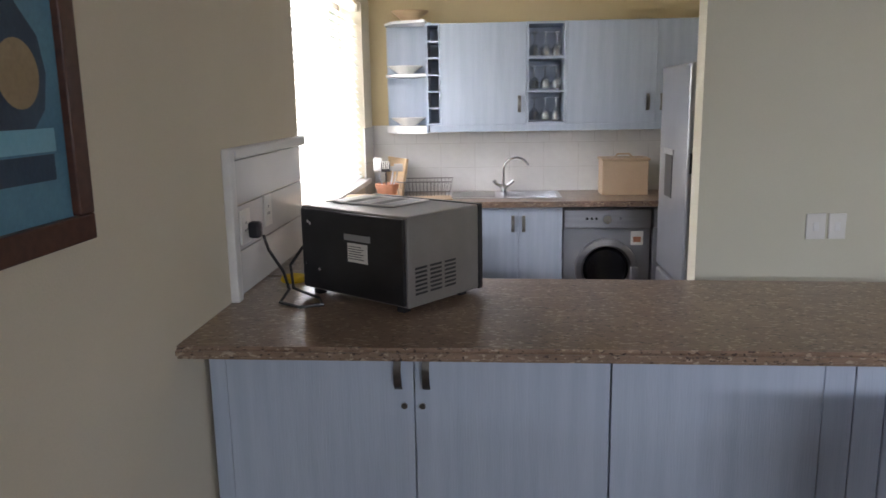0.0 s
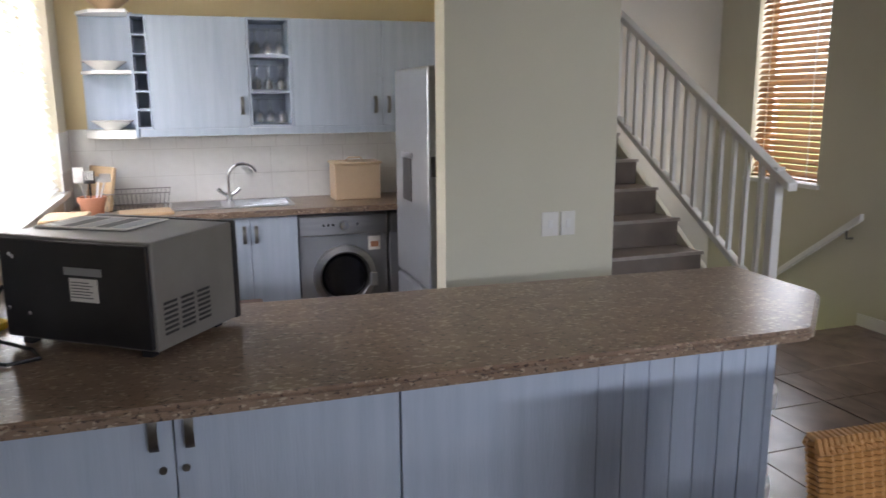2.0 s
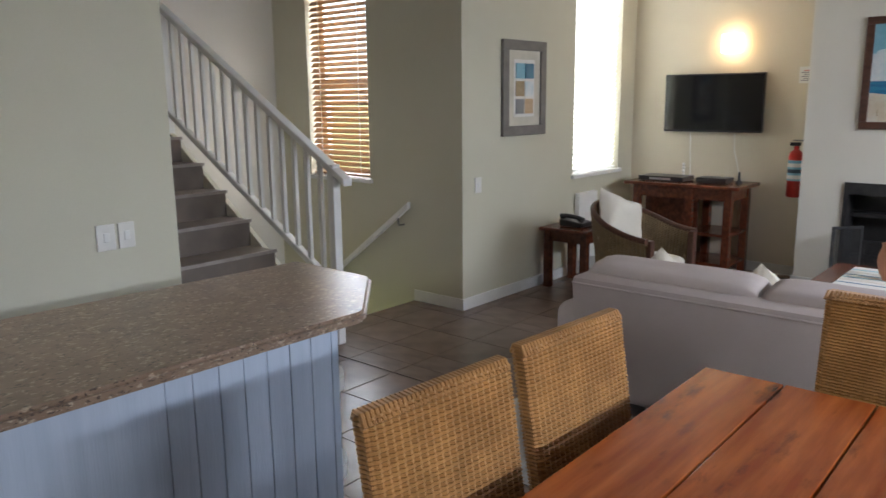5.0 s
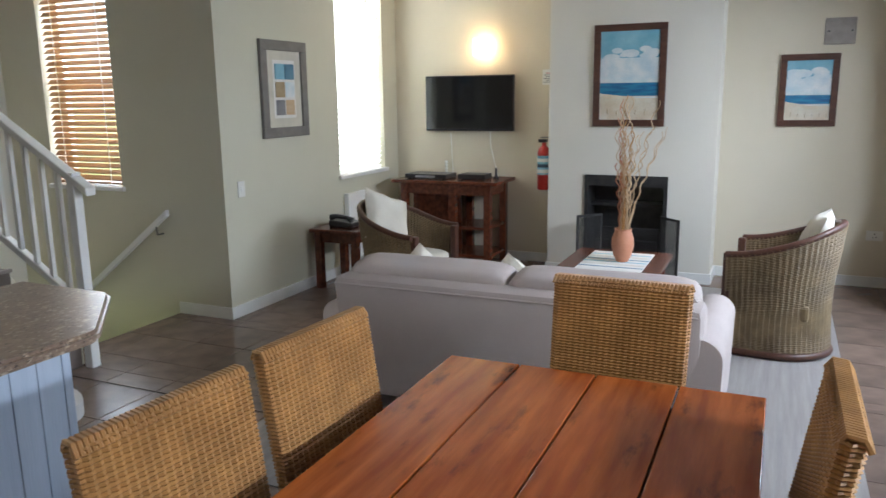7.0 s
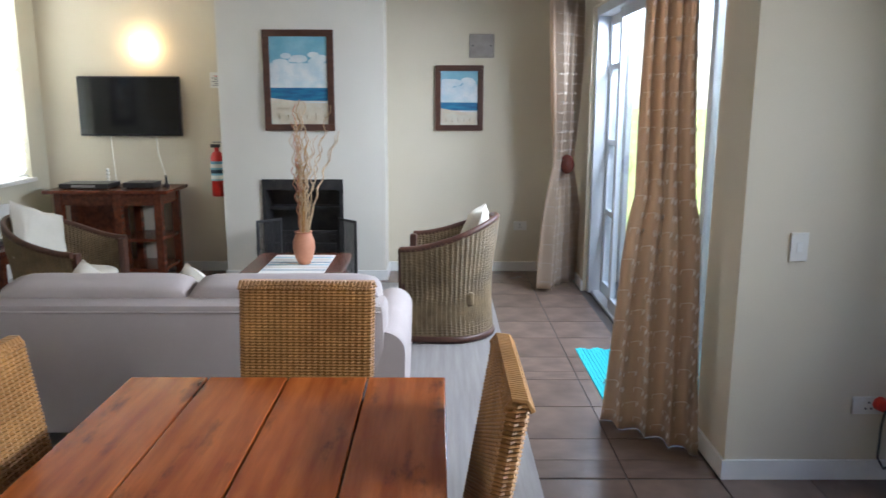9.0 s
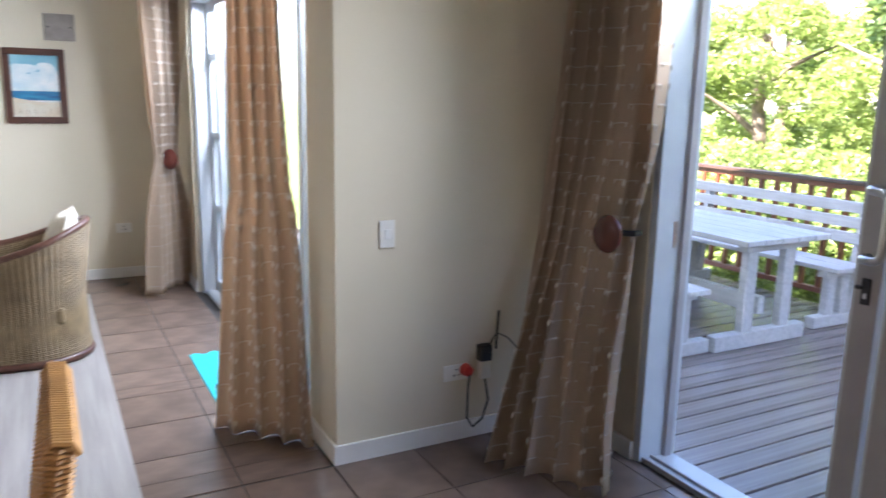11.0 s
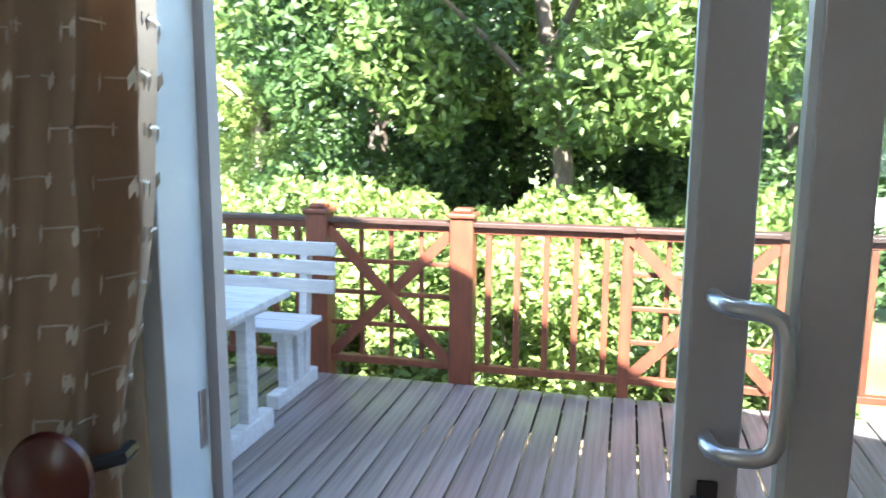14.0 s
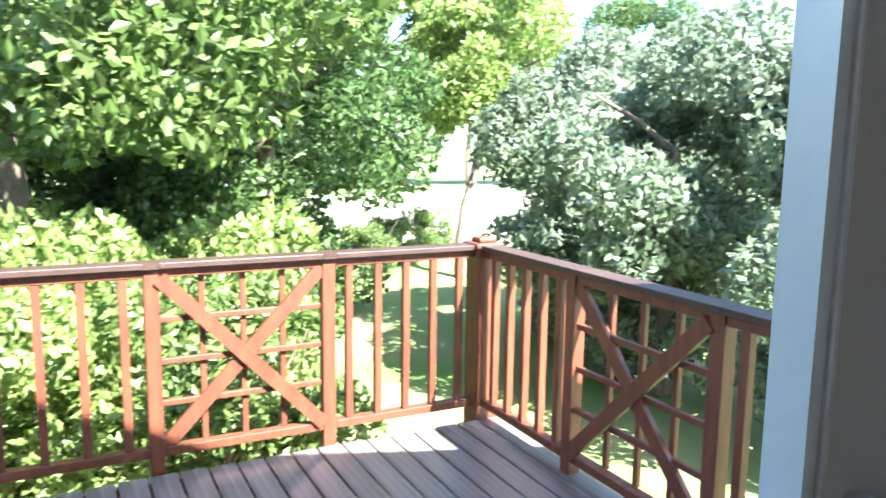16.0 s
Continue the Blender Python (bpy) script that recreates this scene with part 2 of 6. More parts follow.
M["bark"] = mat("grey-brown bark", (0.17, 0.13, 0.095), (0.10, 0.075, 0.055), rough=0.9, scale=6, stretch=(3, 3, 1), fine=0.3, fine_scale=30, bump=0.6)
M["lawn"] = mat("sunlit lawn", (0.10, 0.16, 0.03), (0.17, 0.18, 0.07), rough=0.9, scale=0.8, fine=0.35, fine_scale=40, bump=0.5)
M["litter"] = mat("dry leaf litter", (0.30, 0.22, 0.13), (0.20, 0.14, 0.08), rough=0.95, scale=10, fine=0.4, fine_scale=60, bump=0.6)
M["sand"] = mat("pale sandy path", (0.50, 0.44, 0.34), (0.42, 0.37, 0.28), rough=0.95, scale=2, fine=0.1, bump=0.3)
M["roof"] = mat("grey roof sheet", (0.20, 0.19, 0.18), rough=0.7, scale=2)
M["render_ext"] = mat("cream outside plaster", (0.62, 0.57, 0.47), rough=0.85, scale=2, fine=0.04)
M["glass"] = glass_mat("clear window glass")
M["tumbler"] = glass_mat("clear drinking glass", (0.96, 0.97, 0.97), 0.8, 0.14)
M["blue_dark"] = mat("deep blue oil paint", (0.012, 0.035, 0.07), (0.02, 0.055, 0.10), rough=0.5, scale=7, fine=0.2, bump=0.2)
M["blue_mid"] = mat("grey-blue oil paint", (0.04, 0.15, 0.24), (0.09, 0.24, 0.33), rough=0.5, scale=5, fine=0.2, bump=0.2)
M["tan"] = mat("tan oil paint", (0.42, 0.32, 0.19), (0.30, 0.22, 0.12), rough=0.5, scale=9, fine=0.2)
M["skyblue"] = mat("painted pale sky", (0.14, 0.38, 0.50), (0.26, 0.50, 0.58), rough=0.5, scale=5, fine=0.1)
M["cloud"] = mat("painted white cloud", (0.72, 0.74, 0.73), (0.50, 0.62, 0.66), rough=0.5, scale=9, fine=0.1)
M["sea"] = mat("painted blue sea", (0.01, 0.10, 0.24), (0.02, 0.22, 0.36), rough=0.5, scale=7, stretch=(1, 1, 6), fine=0.1)
M["beach"] = mat("painted sand", (0.62, 0.52, 0.38), (0.68, 0.64, 0.54), rough=0.5, scale=9, fine=0.15)
M["mount"] = mat("ivory picture mount", (0.62, 0.58, 0.48), rough=0.8)


def granite():
    m = mat("speckled brown laminate worktop", (0.27, 0.185, 0.13), (0.20, 0.135, 0.095), rough=0.28, scale=14, fine=0.1)
    n, l = m.node_tree.nodes, m.node_tree.links
    p = n["Principled BSDF"]
    co = [x for x in n if x.type == "TEX_COORD"][0]
    src = p.inputs["Base Color"].links[0].from_socket
    for scale, colour, lo, hi in ((85, (0.44, 0.35, 0.26), 0.58, 0.66), (115, (0.075, 0.05, 0.038), 0.60, 0.67)):
        t = n.new("ShaderNodeTexNoise")
        t.inputs["Scale"].default_value, t.inputs["Detail"].default_value = scale, 2
        mp = n.new("ShaderNodeMapping")
        mp.inputs["Scale"].default_value = (0.6, 1, 1)
        mp.inputs["Location"].default_value = (scale, 0, 0)
        l.new(co.outputs["Object"], mp.inputs[0])
        l.new(mp.outputs[0], t.inputs["Vector"])
        r = n.new("ShaderNodeMapRange")
        r.inputs[1].default_value, r.inputs[2].default_value = lo, hi
        l.new(t.outputs[0], r.inputs[0])
        mx = n.new("ShaderNodeMix")
        mx.data_type = "RGBA"
        l.new(r.outputs[0], mx.inputs[0])
        l.new(src, mx.inputs[6])
        mx.inputs[7].default_value = (*colour, 1)
        src = mx.outputs[2]
    l.new(src, p.inputs["Base Color"])
    return m


M["granite"] = granite()


def stained(m, colour, scale, stretch, lo, hi):
    """Adds long dark stains along the grain to a timber."""
    n, l = m.node_tree.nodes, m.node_tree.links
    p = n["Principled BSDF"]
    src = p.inputs["Base Color"].links[0].from_socket
    co = [x for x in n if x.type == "TEX_COORD"][0]
    mp, t, r, mx = n.new("ShaderNodeMapping"), n.new("ShaderNodeTexNoise"), n.new("ShaderNodeMapRange"), n.new("ShaderNodeMix")
    mp.inputs["Scale"].default_value, mp.inputs["Location"].default_value = stretch, (3.1, 1.7, 0.4)
    t.inputs["Scale"].default_value, t.inputs["Detail"].default_value, t.inputs["Roughness"].default_value = scale, 5, 0.65
    r.inputs[1].default_value, r.inputs[2].default_value, r.inputs[4].default_value = lo, hi, 0.85
    mx.data_type = "RGBA"
    mx.inputs[7].default_value = (*colour, 1)
    l.new(co.outputs["Object"], mp.inputs[0])
    l.new(mp.outputs[0], t.inputs["Vector"])
    l.new(t.outputs[0], r.inputs[0])
    l.new(r.outputs[0], mx.inputs[0])
    l.new(src, mx.inputs[6])
    l.new(mx.outputs[2], p.inputs["Base Color"])


stained(M["tabletop"], (0.055, 0.014, 0.006), 3.2, (1, 3.2, 3.2), 0.57, 0.70)
stained(M["deck"], (0.05, 0.04, 0.038), 2.2, (4, 0.8, 1), 0.56, 0.75)
lampglow = bpy.data.materials.new("lit frosted lamp shade")
lampglow.use_nodes = True
lampglow.node_tree.nodes["Principled BSDF"].inputs["Emission Color"].default_value = (1.0, 0.72, 0.38, 1)
lampglow.node_tree.nodes["Principled BSDF"].inputs["Emission Strength"].default_value = 1.6
M["lampglow"] = lampglow


# ---- mesh helpers ----
def box(bm, x0, x1, y0, y1, z0, z1, bevel=0.0, m=None):
    vs = bmesh.ops.create_cube(bm, size=1)["verts"]
    for v in vs:
        v.co = Vector(((x0 + x1) / 2 + v.co.x * (x1 - x0), (y0 + y1) / 2 + v.co.y * (y1 - y0), (z0 + z1) / 2 + v.co.z * (z1 - z0)))
    if bevel:
        es = list({e for v in vs for e in v.link_edges})
        r = bmesh.ops.bevel(bm, geom=es, offset=bevel, segments=2, affect="EDGES", profile=0.5)
        vs = list({v for f in r["faces"] for v in f.verts} | {v for v in vs if v.is_valid})
    if m is not None:
        for v in vs:
            v.co = m @ v.co
    return vs


def cyl(bm, p0, p1, r0, r1=None, seg=12):
    p0, p1 = Vector(p0), Vector(p1)
    r1 = r0 if r1 is None else r1
    d = p1 - p0
    m = Matrix.Translation((p0 + p1) / 2) @ d.to_track_quat("Z", "Y").to_matrix().to_4x4()
    return bmesh.ops.create_cone(bm, cap_ends=True, segments=seg, radius1=r0, radius2=r1, depth=d.length, matrix=m)["verts"]


def tube(bm, pts, r, seg=8):
    """A tube along points."""
    pts = [Vector(p) for p in pts]
    rings = []
    for i, p in enumerate(pts):
        d = (pts[min(i + 1, len(pts) - 1)] - pts[max(i - 1, 0)]).normalized()
        if i == 0:
            a = d.cross(Vector((0, 0, 1)))
            if a.length < 0.05:
                a = d.cross(Vector((1, 0, 0)))
        else:
            a = a - d * a.dot(d)
        a.normalize()
        b = d.cross(a)
        rr = r[i] if isinstance(r, (list, tuple)) else r
        rings.append([bm.verts.new(p + rr * (math.cos(k * math.tau / seg) * a + math.sin(k * math.tau / seg) * b)) for k in range(seg)])
    for q, w in zip(rings, rings[1:]):
        for k in range(seg):
            bm.faces.new((q[k], q[(k + 1) % seg], w[(k + 1) % seg], w[k]))
    bm.faces.new(rings[0][::-1])
    bm.faces.new(rings[-1])


def lathe(bm, profile, centre=(0, 0, 0), seg=24):
    c = Vector(centre)
    rings = [[bm.verts.new(c + Vector((r * math.cos(k * math.tau / seg), r * math.sin(k * math.tau / seg), z))) for k in range(seg)] for r, z in profile]
    for q, w in zip(rings, rings[1:]):
        for k in range(seg):
            bm.faces.new((q[k], q[(k + 1) % seg], w[(k + 1) % seg], w[k]))
    bm.faces.new(rings[0][::-1])
    bm.faces.new(rings[-1])


def prism(bm, outline, z0, z1):
    """An upright slab over a plan outline."""
    lo = [bm.verts.new((x, y, z0)) for x, y in outline]
    hi = [bm.verts.new((x, y, z1)) for x, y in outline]
    k = len(lo)
    bm.faces.new(lo[::-1])
    bm.faces.new(hi)
    for i in range(k):
        bm.faces.new((lo[i], lo[(i + 1) % k], hi[(i + 1) % k], hi[i]))


def part(name, bm, material, parent=None, label="", smooth=False):
    bmesh.ops.recalc_face_normals(bm, faces=bm.faces)
    me = bpy.data.meshes.new(name)
    bm.to_mesh(me)
    bm.free()
    me.materials.append(M[material])
    if smooth:
        for f in me.polygons:
            f.use_smooth = True
        me.set_sharp_from_angle(angle=radians(40))
    ob = new(name, me)
    if parent:
        ob.parent = parent
    if label:
        ob["label"] = label
    return ob


def bpart(name, dims, material, parent=None, label="", bevel=0.0, m=None):
    bm = bmesh.new()
    box(bm, *dims, bevel=bevel, m=m)
    return part(name, bm, material, parent, label)


def raw(name, verts, faces, material, parent=None, label=""):
    me = bpy.data.meshes.new(name)
    me.from_pydata(verts, [], faces)
    me.materials.append(M[material])
    ob = new(name, me)
    if parent:
        ob.parent = parent
    if label:
        ob["label"] = label
    return ob


def thing(name, m, label, category, group="", kind=""):
    ob = new(name)
    ob.empty_display_size = 0.1
    ob.matrix_world = m if isinstance(m, Matrix) else pose(*m)
    return tagged(ob, label, category, group, kind)


def structure(name, boxes, material, label, category):
    bm = bmesh.new()
    for b in boxes:
        box(bm, *b)
    return tagged(part(name, bm, material), label, category, kind="structure")


def glass_part(name, dims, parent):
    ob = bpart(name, dims, "glass", parent)
    ob.visible_shadow = False
    return ob


# ---- the large structure ----
H = 2.7
LW, BW, TVW, NW, SW, PX, DW = -0.87, 5.52, 6.80, 3.63, -1.07, 2.90, -2.25
T = 0.22
structure("wall_west", [(LW - T, LW, DW - T, 3.37, -0.2, H), (LW - T, LW, 5.2, BW + T, -0.2, H), (LW - T, LW, 3.37, 5.2, -0.2, 1.03), (LW - T, LW, 3.37, 5.2, 2.2, H)], "wall", "cream painted plaster wall with kitchen window opening", "wall")
structure("wall_kitchen", [(LW, 1.66, BW, BW + T, -0.2, H)], "wall_yellow", "warm yellow painted kitchen wall behind cabinets", "wall")
structure("wall_pier", [(0.92, 1.78, 3.42, 3.55, 0, H)], "wall_green", "pale sage painted wall pier beside kitchen", "wall")
structure("wall_stair_side", [(1.66, 1.78, 3.55, 5.74, 0, H)], "wall", "cream plaster wall beside the stairs", "wall")
structure("wall_stair_back", [(1.66, 4.42, 5.74, 5.96, -2.6, H)], "wall_white", "off-white plaster wall behind the staircase", "wall")
structure("wall_stairwell", [(4.16, 4.38, 3.63, 4.58, -2.6, H), (4.16, 4.38, 5.30, 5.74, -2.6, H), (4.16, 4.38, 4.58, 5.30, -2.6, 0.92), (4.16, 4.38, 4.58, 5.30, 2.45, H)], "wall_green", "pale sage plaster wall with a window over the stairwell", "wall")
structure("wall_north", [(4.38, 5.69, NW, NW + T, 0, H), (6.52, TVW + T, NW, NW + T, 0, H), (5.69, 6.52, NW, NW + T, 0, 0.88), (5.69, 6.52, NW, NW + T, 2.5, H)], "wall_green", "pale sage plaster living room wall with window", "wall")
structure("wall_east", [(TVW, TVW + T, SW - T, NW, 0, H)], "wall", "cream plaster wall behind the television", "wall")
structure("chimney_breast", [(6.43, TVW, 0.58, 0.94, 0, H), (6.43, TVW, 1.63, 1.96, 0, H), (6.43, TVW, 0.94, 1.63, 0.88, H), (6.72, TVW, 0.94, 1.63, 0.12, 0.88), (6.43, TVW, 0.94, 1.63, 0, 0.12)], "wall_white", "off-white plastered chimney breast with fireplace opening", "chimney breast")
structure("wall_south", [(6.05, TVW, SW - T, SW, 0, H), (PX, 3.25, SW - T, SW, 0, H), (3.25, 6.05, SW - T, SW, 2.25, H)], "wall", "cream plaster wall with sliding door opening", "wall")
structure("wall_dining_side", [(PX, PX + T, DW - T, SW - T, -0.1, H)], "wall", "cream plaster wall with sockets in dining nook", "wall")
structure("wall_dining_door", [(2.385, PX, DW - T, DW, -0.1, H), (LW, 0.36, DW - T, DW, -0.1, H), (0.36, 2.385, DW - T, DW, 2.15, H)], "wall", "cream plaster wall around the deck door", "wall")
structure("ceiling", [(LW - T, TVW + T, DW - T, 5.96, H, H + 0.05)], "ceiling", "plain white painted ceiling", "ceiling")
# gabled roof over the house, its ridge running away from the deck
bm = bmesh.new()
gable = [(-1.35, 2.76), (-1.35, 2.85), (2.98, 4.93), (7.4, 2.85), (7.4, 2.76)]
a = [bm.verts.new((x, -2.55, z)) for x, z in gable]
b = [bm.verts.new((x, 6.4, z)) for x, z in gable]
bm.faces.new(a)
bm.faces.new(b[::-1])
for i in range(5):
    bm.faces.new((a[i], a[(i + 1) % 5], b[(i + 1) % 5], b[i]))
tagged(part("roof", bm, "roof"), "grey gabled roof over the house", "roof", kind="structure")
floor = structure("floor", [(LW, 1.78, DW - 0.15, BW, -0.12, -0.006), (1.78, TVW, DW - 0.15, 4.11, -0.12, -0.006)], "grout", "brown square ceramic floor tiles with dark joints", "floor")
structure("stairwell_floor", [(3.06, 4.2, 4.11, 5.74, -2.6, -2.5)], "stair_tile", "dark tiled floor at the bottom of the stairwell", "floor")
# skirting
SK = 0.085
structure("baseboard", [(4.16 - 0.014, 4.16, NW - 0.014, 4.11, 0, SK), (4.16, 6.8, NW - 0.014, NW, 0, SK), (TVW - 0.014, TVW, 1.96, NW - 0.014, 0, SK), (TVW - 0.014, TVW, SW + 0.014, 0.58, 0, SK), (6.416, 6.43, 0.566, 0.94, 0, SK), (6.416, 6.43, 1.63, 1.974, 0, SK), (6.43, TVW - 0.014, 0.566, 0.58, 0, SK),
                        (6.05, TVW, SW, SW + 0.014, 0, SK), (PX - 0.014, 3.25, SW, SW + 0.014, 0, SK), (PX - 0.014, PX, DW, SW, 0, SK), (2.385, PX - 0.014, DW, DW + 0.014, 0, SK)], "white", "low white painted skirting board", "skirting")
structure("floor_mat", [(2.3, 6.3, -0.30, 2.35, 0, 0.006)], "mat_floor", "pale grey wood-look floor covering under the seating", "rug")

# ---- staircase ----
stairs = thing("staircase", (0, 0, 0), "dark tiled staircase with white painted nosings", "staircase", kind="structure")
for i in range(8):
    y0, z1 = 3.835 + 0.2725 * i, 0.184 * (i + 1)
    y1 = 5.74 if i == 7 else y0 + 0.2725
    st = bpart("step", (1.78, 3.04, y0, y1, z1 - 0.18 - (0.0 if i == 0 else 0.05), z1 - 0.004), "stair_tile", stairs)
    bpart("nosing", (1.78, 3.05, y0 - 0.012, y0 + 0.012, z1 - 0.022, z1), "nosing", stairs, "worn grey edge strip")
bm = bmesh.new()
sv = [(3.86, -0.1), (3.86, 0.10), (5.60, 1.30), (5.74, 1.36), (5.74, -0.1)]
a = [bm.verts.new((3.04, y, z)) for y, z in sv]
b = [bm.verts.new((3.075, y, z)) for y, z in sv]
bm.faces.new(a); bm.faces.new(b[::-1])
for i in range(5):
    bm.faces.new((a[i], a[(i + 1) % 5], b[(i + 1) % 5], b[i]))
part("stringer", bm, "wall_green", stairs)

rail_ob = thing("stair_railing", (0, 0, 0), "white painted stair railing with slim square balusters", "railing", kind="structure")
bpart("newel_post", (3.03, 3.09, 3.74, 3.80, 0, 1.16), "white", rail_ob, bevel=0.006)
bpart("newel_post", (3.03, 3.09, 5.62, 5.68, 1.2, 2.26), "white", rail_ob, bevel=0.006)
SL = (2.24 - 1.12) / (5.65 - 3.77)


def rail_beam(name, z, h, w, y0=3.64, y1=5.70):
    bm = bmesh.new()
    vs = box(bm, 3.06 - w / 2, 3.06 + w / 2, y0, y1, -h / 2, h / 2, bevel=0.008)
    for v in vs:
        v.co.z += z + (v.co.y - 3.77) * SL
    part(name, bm, "white", rail_ob)


rail_beam("handrail", 1.13, 0.05, 0.07)
rail_beam("bottom_rail", 0.36, 0.05, 0.05, 3.78, 5.64)
for i in range(1, 15):
    y = 3.77 + i * 0.125
    if y < 5.6:
        zz = (y - 3.77) * SL
        bpart("baluster", (3.047, 3.073, y - 0.014, y + 0.014, 0.36 + zz, 1.12 + zz), "white", rail_ob)
hr = thing("wall_handrail", (0, 0, 0), "white wooden handrail on wall of descending stairs", "handrail")
bm = bmesh.new()
vs = box(bm, 4.075, 4.115, 4.10, 5.5, -0.025, 0.025, bevel=0.008)
for v in vs:
    v.co.z += 0.76 - (v.co.y - 4.10) * 0.74
part("rail", bm, "white", hr)
for y in (4.22, 5.3):
    z = 0.74 - (y - 4.1) * 0.74
    bm = bmesh.new()
    tube(bm, [(4.095, y, z), (4.105, y, z - 0.06), (4.16, y, z - 0.06)], 0.008)
    part("bracket", bm, "pewter", hr, "small dark metal bracket")
down = thing("descending_stairs", (0, 0, 0), "dark tiled stairs going down beside the railing", "stairs", kind="structure")
for i in range(6):
    bpart("step", (3.08, 4.16, 4.11 + 0.27 * i, 4.38 + 0.27 * i, -0.18 * (i + 2) - 0.05, -0.18 * (i + 1)), "stair_tile", down)


# ---- windows and blinds ----
def window(name, axis, wall, outer, a0, a1, z0, z1, slat, label, blind_label, low=0.0, open_turn=35, bars=(0.5,), reach=0.0):
    """A sash window in a wall across the axis, with a venetian blind before it."""
    w = thing(name, (0, 0, 0), label, "window", kind="structure")

    def put(nm, p0, p1, d0, d1, lo, hi, material, parent, bevel=0.0):
        dims = (d0, d1, p0, p1, lo, hi) if axis == "x" else (p0, p1, d0, d1, lo, hi)
        dims = (min(dims[0], dims[1]), max(dims[0], dims[1]), min(dims[2], dims[3]), max(dims[2], dims[3]), dims[4], dims[5])
        return bpart(nm, dims, material, parent, bevel=bevel)

    o = wall + (outer - wall) * 0.7
    f = 0.05 if outer > wall else -0.05
    for nm, p0, p1, lo, hi in (("jamb", a0, a0 + 0.05, z0, z1), ("jamb", a1 - 0.05, a1, z0, z1), ("head", a0 + 0.05, a1 - 0.05, z1 - 0.05, z1), ("bottom_rail", a0 + 0.05, a1 - 0.05, z0, z0 + 0.05)):
        put(nm, p0, p1, o, o + f, lo, hi, "white", w)
    for b in bars:
        zz = z0 + (z1 - z0) * b
        put("glazing_bar", a0 + 0.05, a1 - 0.05, o, o + f, zz - 0.025, zz + 0.025, "white", w)
    g = put("pane", a0 + 0.05, a1 - 0.05, o + f * 0.4, o + f * 0.5, z0 + 0.05, z1 - 0.05, "glass", w)
    g.visible_shadow = False
    s = -0.03 if outer > wall else 0.03
    put("sill", a0 - 0.03, a1 + 0.03, wall + s, wall + (outer - wall) * 0.69, z0 - 0.03, z0 + 0.004, "white", w, 0.005)
    bl = thing(name.replace("window", "venetian_blind").rsplit("_", 1)[0], (0, 0, 0), blind_label, "blind")
    c = wall + (outer - wall) * 0.22
    pitch = 0.045
    nrow = int((z1 - z0 - 0.12) / pitch)
    half = 0.025 if slat == "blind_white" else 0.024
    bm0 = bmesh.new()
    box(bm0, -(a1 - a0 - 0.02) / 2, (a1 - a0 - 0.02) / 2, -half, half, -0.0015, 0.0015)
    me = bpy.data.meshes.new("slat")
    bm0.to_mesh(me)
    bm0.free()
    me.materials.append(M[slat])
    for i in range(nrow):
        ob = new("slat", me)
        ob.parent = bl
        x, y = (c, (a0 + a1) / 2) if axis == "x" else ((a0 + a1) / 2, c)
        ob.matrix_basis = pose(x, y, z0 + 0.06 + i * pitch, 0, 0, 90 if axis == "x" else 0) @ pose(0, 0, 0, open_turn, 0, 0)
    put("bottom_bar", a0 + 0.01, a1 - 0.01, c - 0.022, c + 0.022, z0 + 0.012, z0 + 0.03, slat, bl, 0.004)
    put("head_rail", a0 + 0.005, a1 - 0.005, c - 0.025, c + 0.025, z1 - 0.055, z1 - 0.005, slat, bl, 0.004)
    for k in (0.18, 0.82):
        p = a0 + (a1 - a0) * k
        put("ladder_cord", p - 0.002, p + 0.002, c - 0.027, c - 0.024, z0 + 0.02, z1 - 0.05, "tuft", bl)
    return w


window("window_1", "x", LW, LW - T, 3.37, 5.2, 1.03, 2.2, "blind_white", "white framed kitchen window with bright daylight", "white venetian blind half open in kitchen window", open_turn=48, bars=(0.62,))
window("window_2", "x", 4.16, 4.38, 4.58, 5.30, 0.92, 2.45, "blind_wood", "tall narrow window over the stairwell", "honey brown wooden venetian blind over the stairs", open_turn=-46, bars=(0.5,))
window("window_3", "y", NW, NW + T, 5.69, 6.52, 0.88, 2.5, "blind_white", "tall white living room sash window", "white venetian blind in the living room window", open_turn=-55, bars=(0.52,))

# ---- kitchen ----
bar_top = bmesh.new()
outline = [(LW, 1.925), (1.50, 1.885), (1.53, 1.895), (1.85, 2.20), (1.865, 2.23), (1.87, 2.66), (LW, 2.79)]
prism(bar_top, outline, 0.862, 0.90)
bmesh.ops.bevel(bar_top, geom=[e for e in bar_top.edges if abs(e.verts[0].co.z - e.verts[1].co.z) < 1e-4 and max(v.co.x for v in e.verts) > LW + 0.01], offset=0.012, segments=3, affect="EDGES")
tagged(part("breakfast_bar_top", bar_top, "granite", smooth=True), "speckled brown laminate breakfast bar worktop with an angled corner", "worktop")


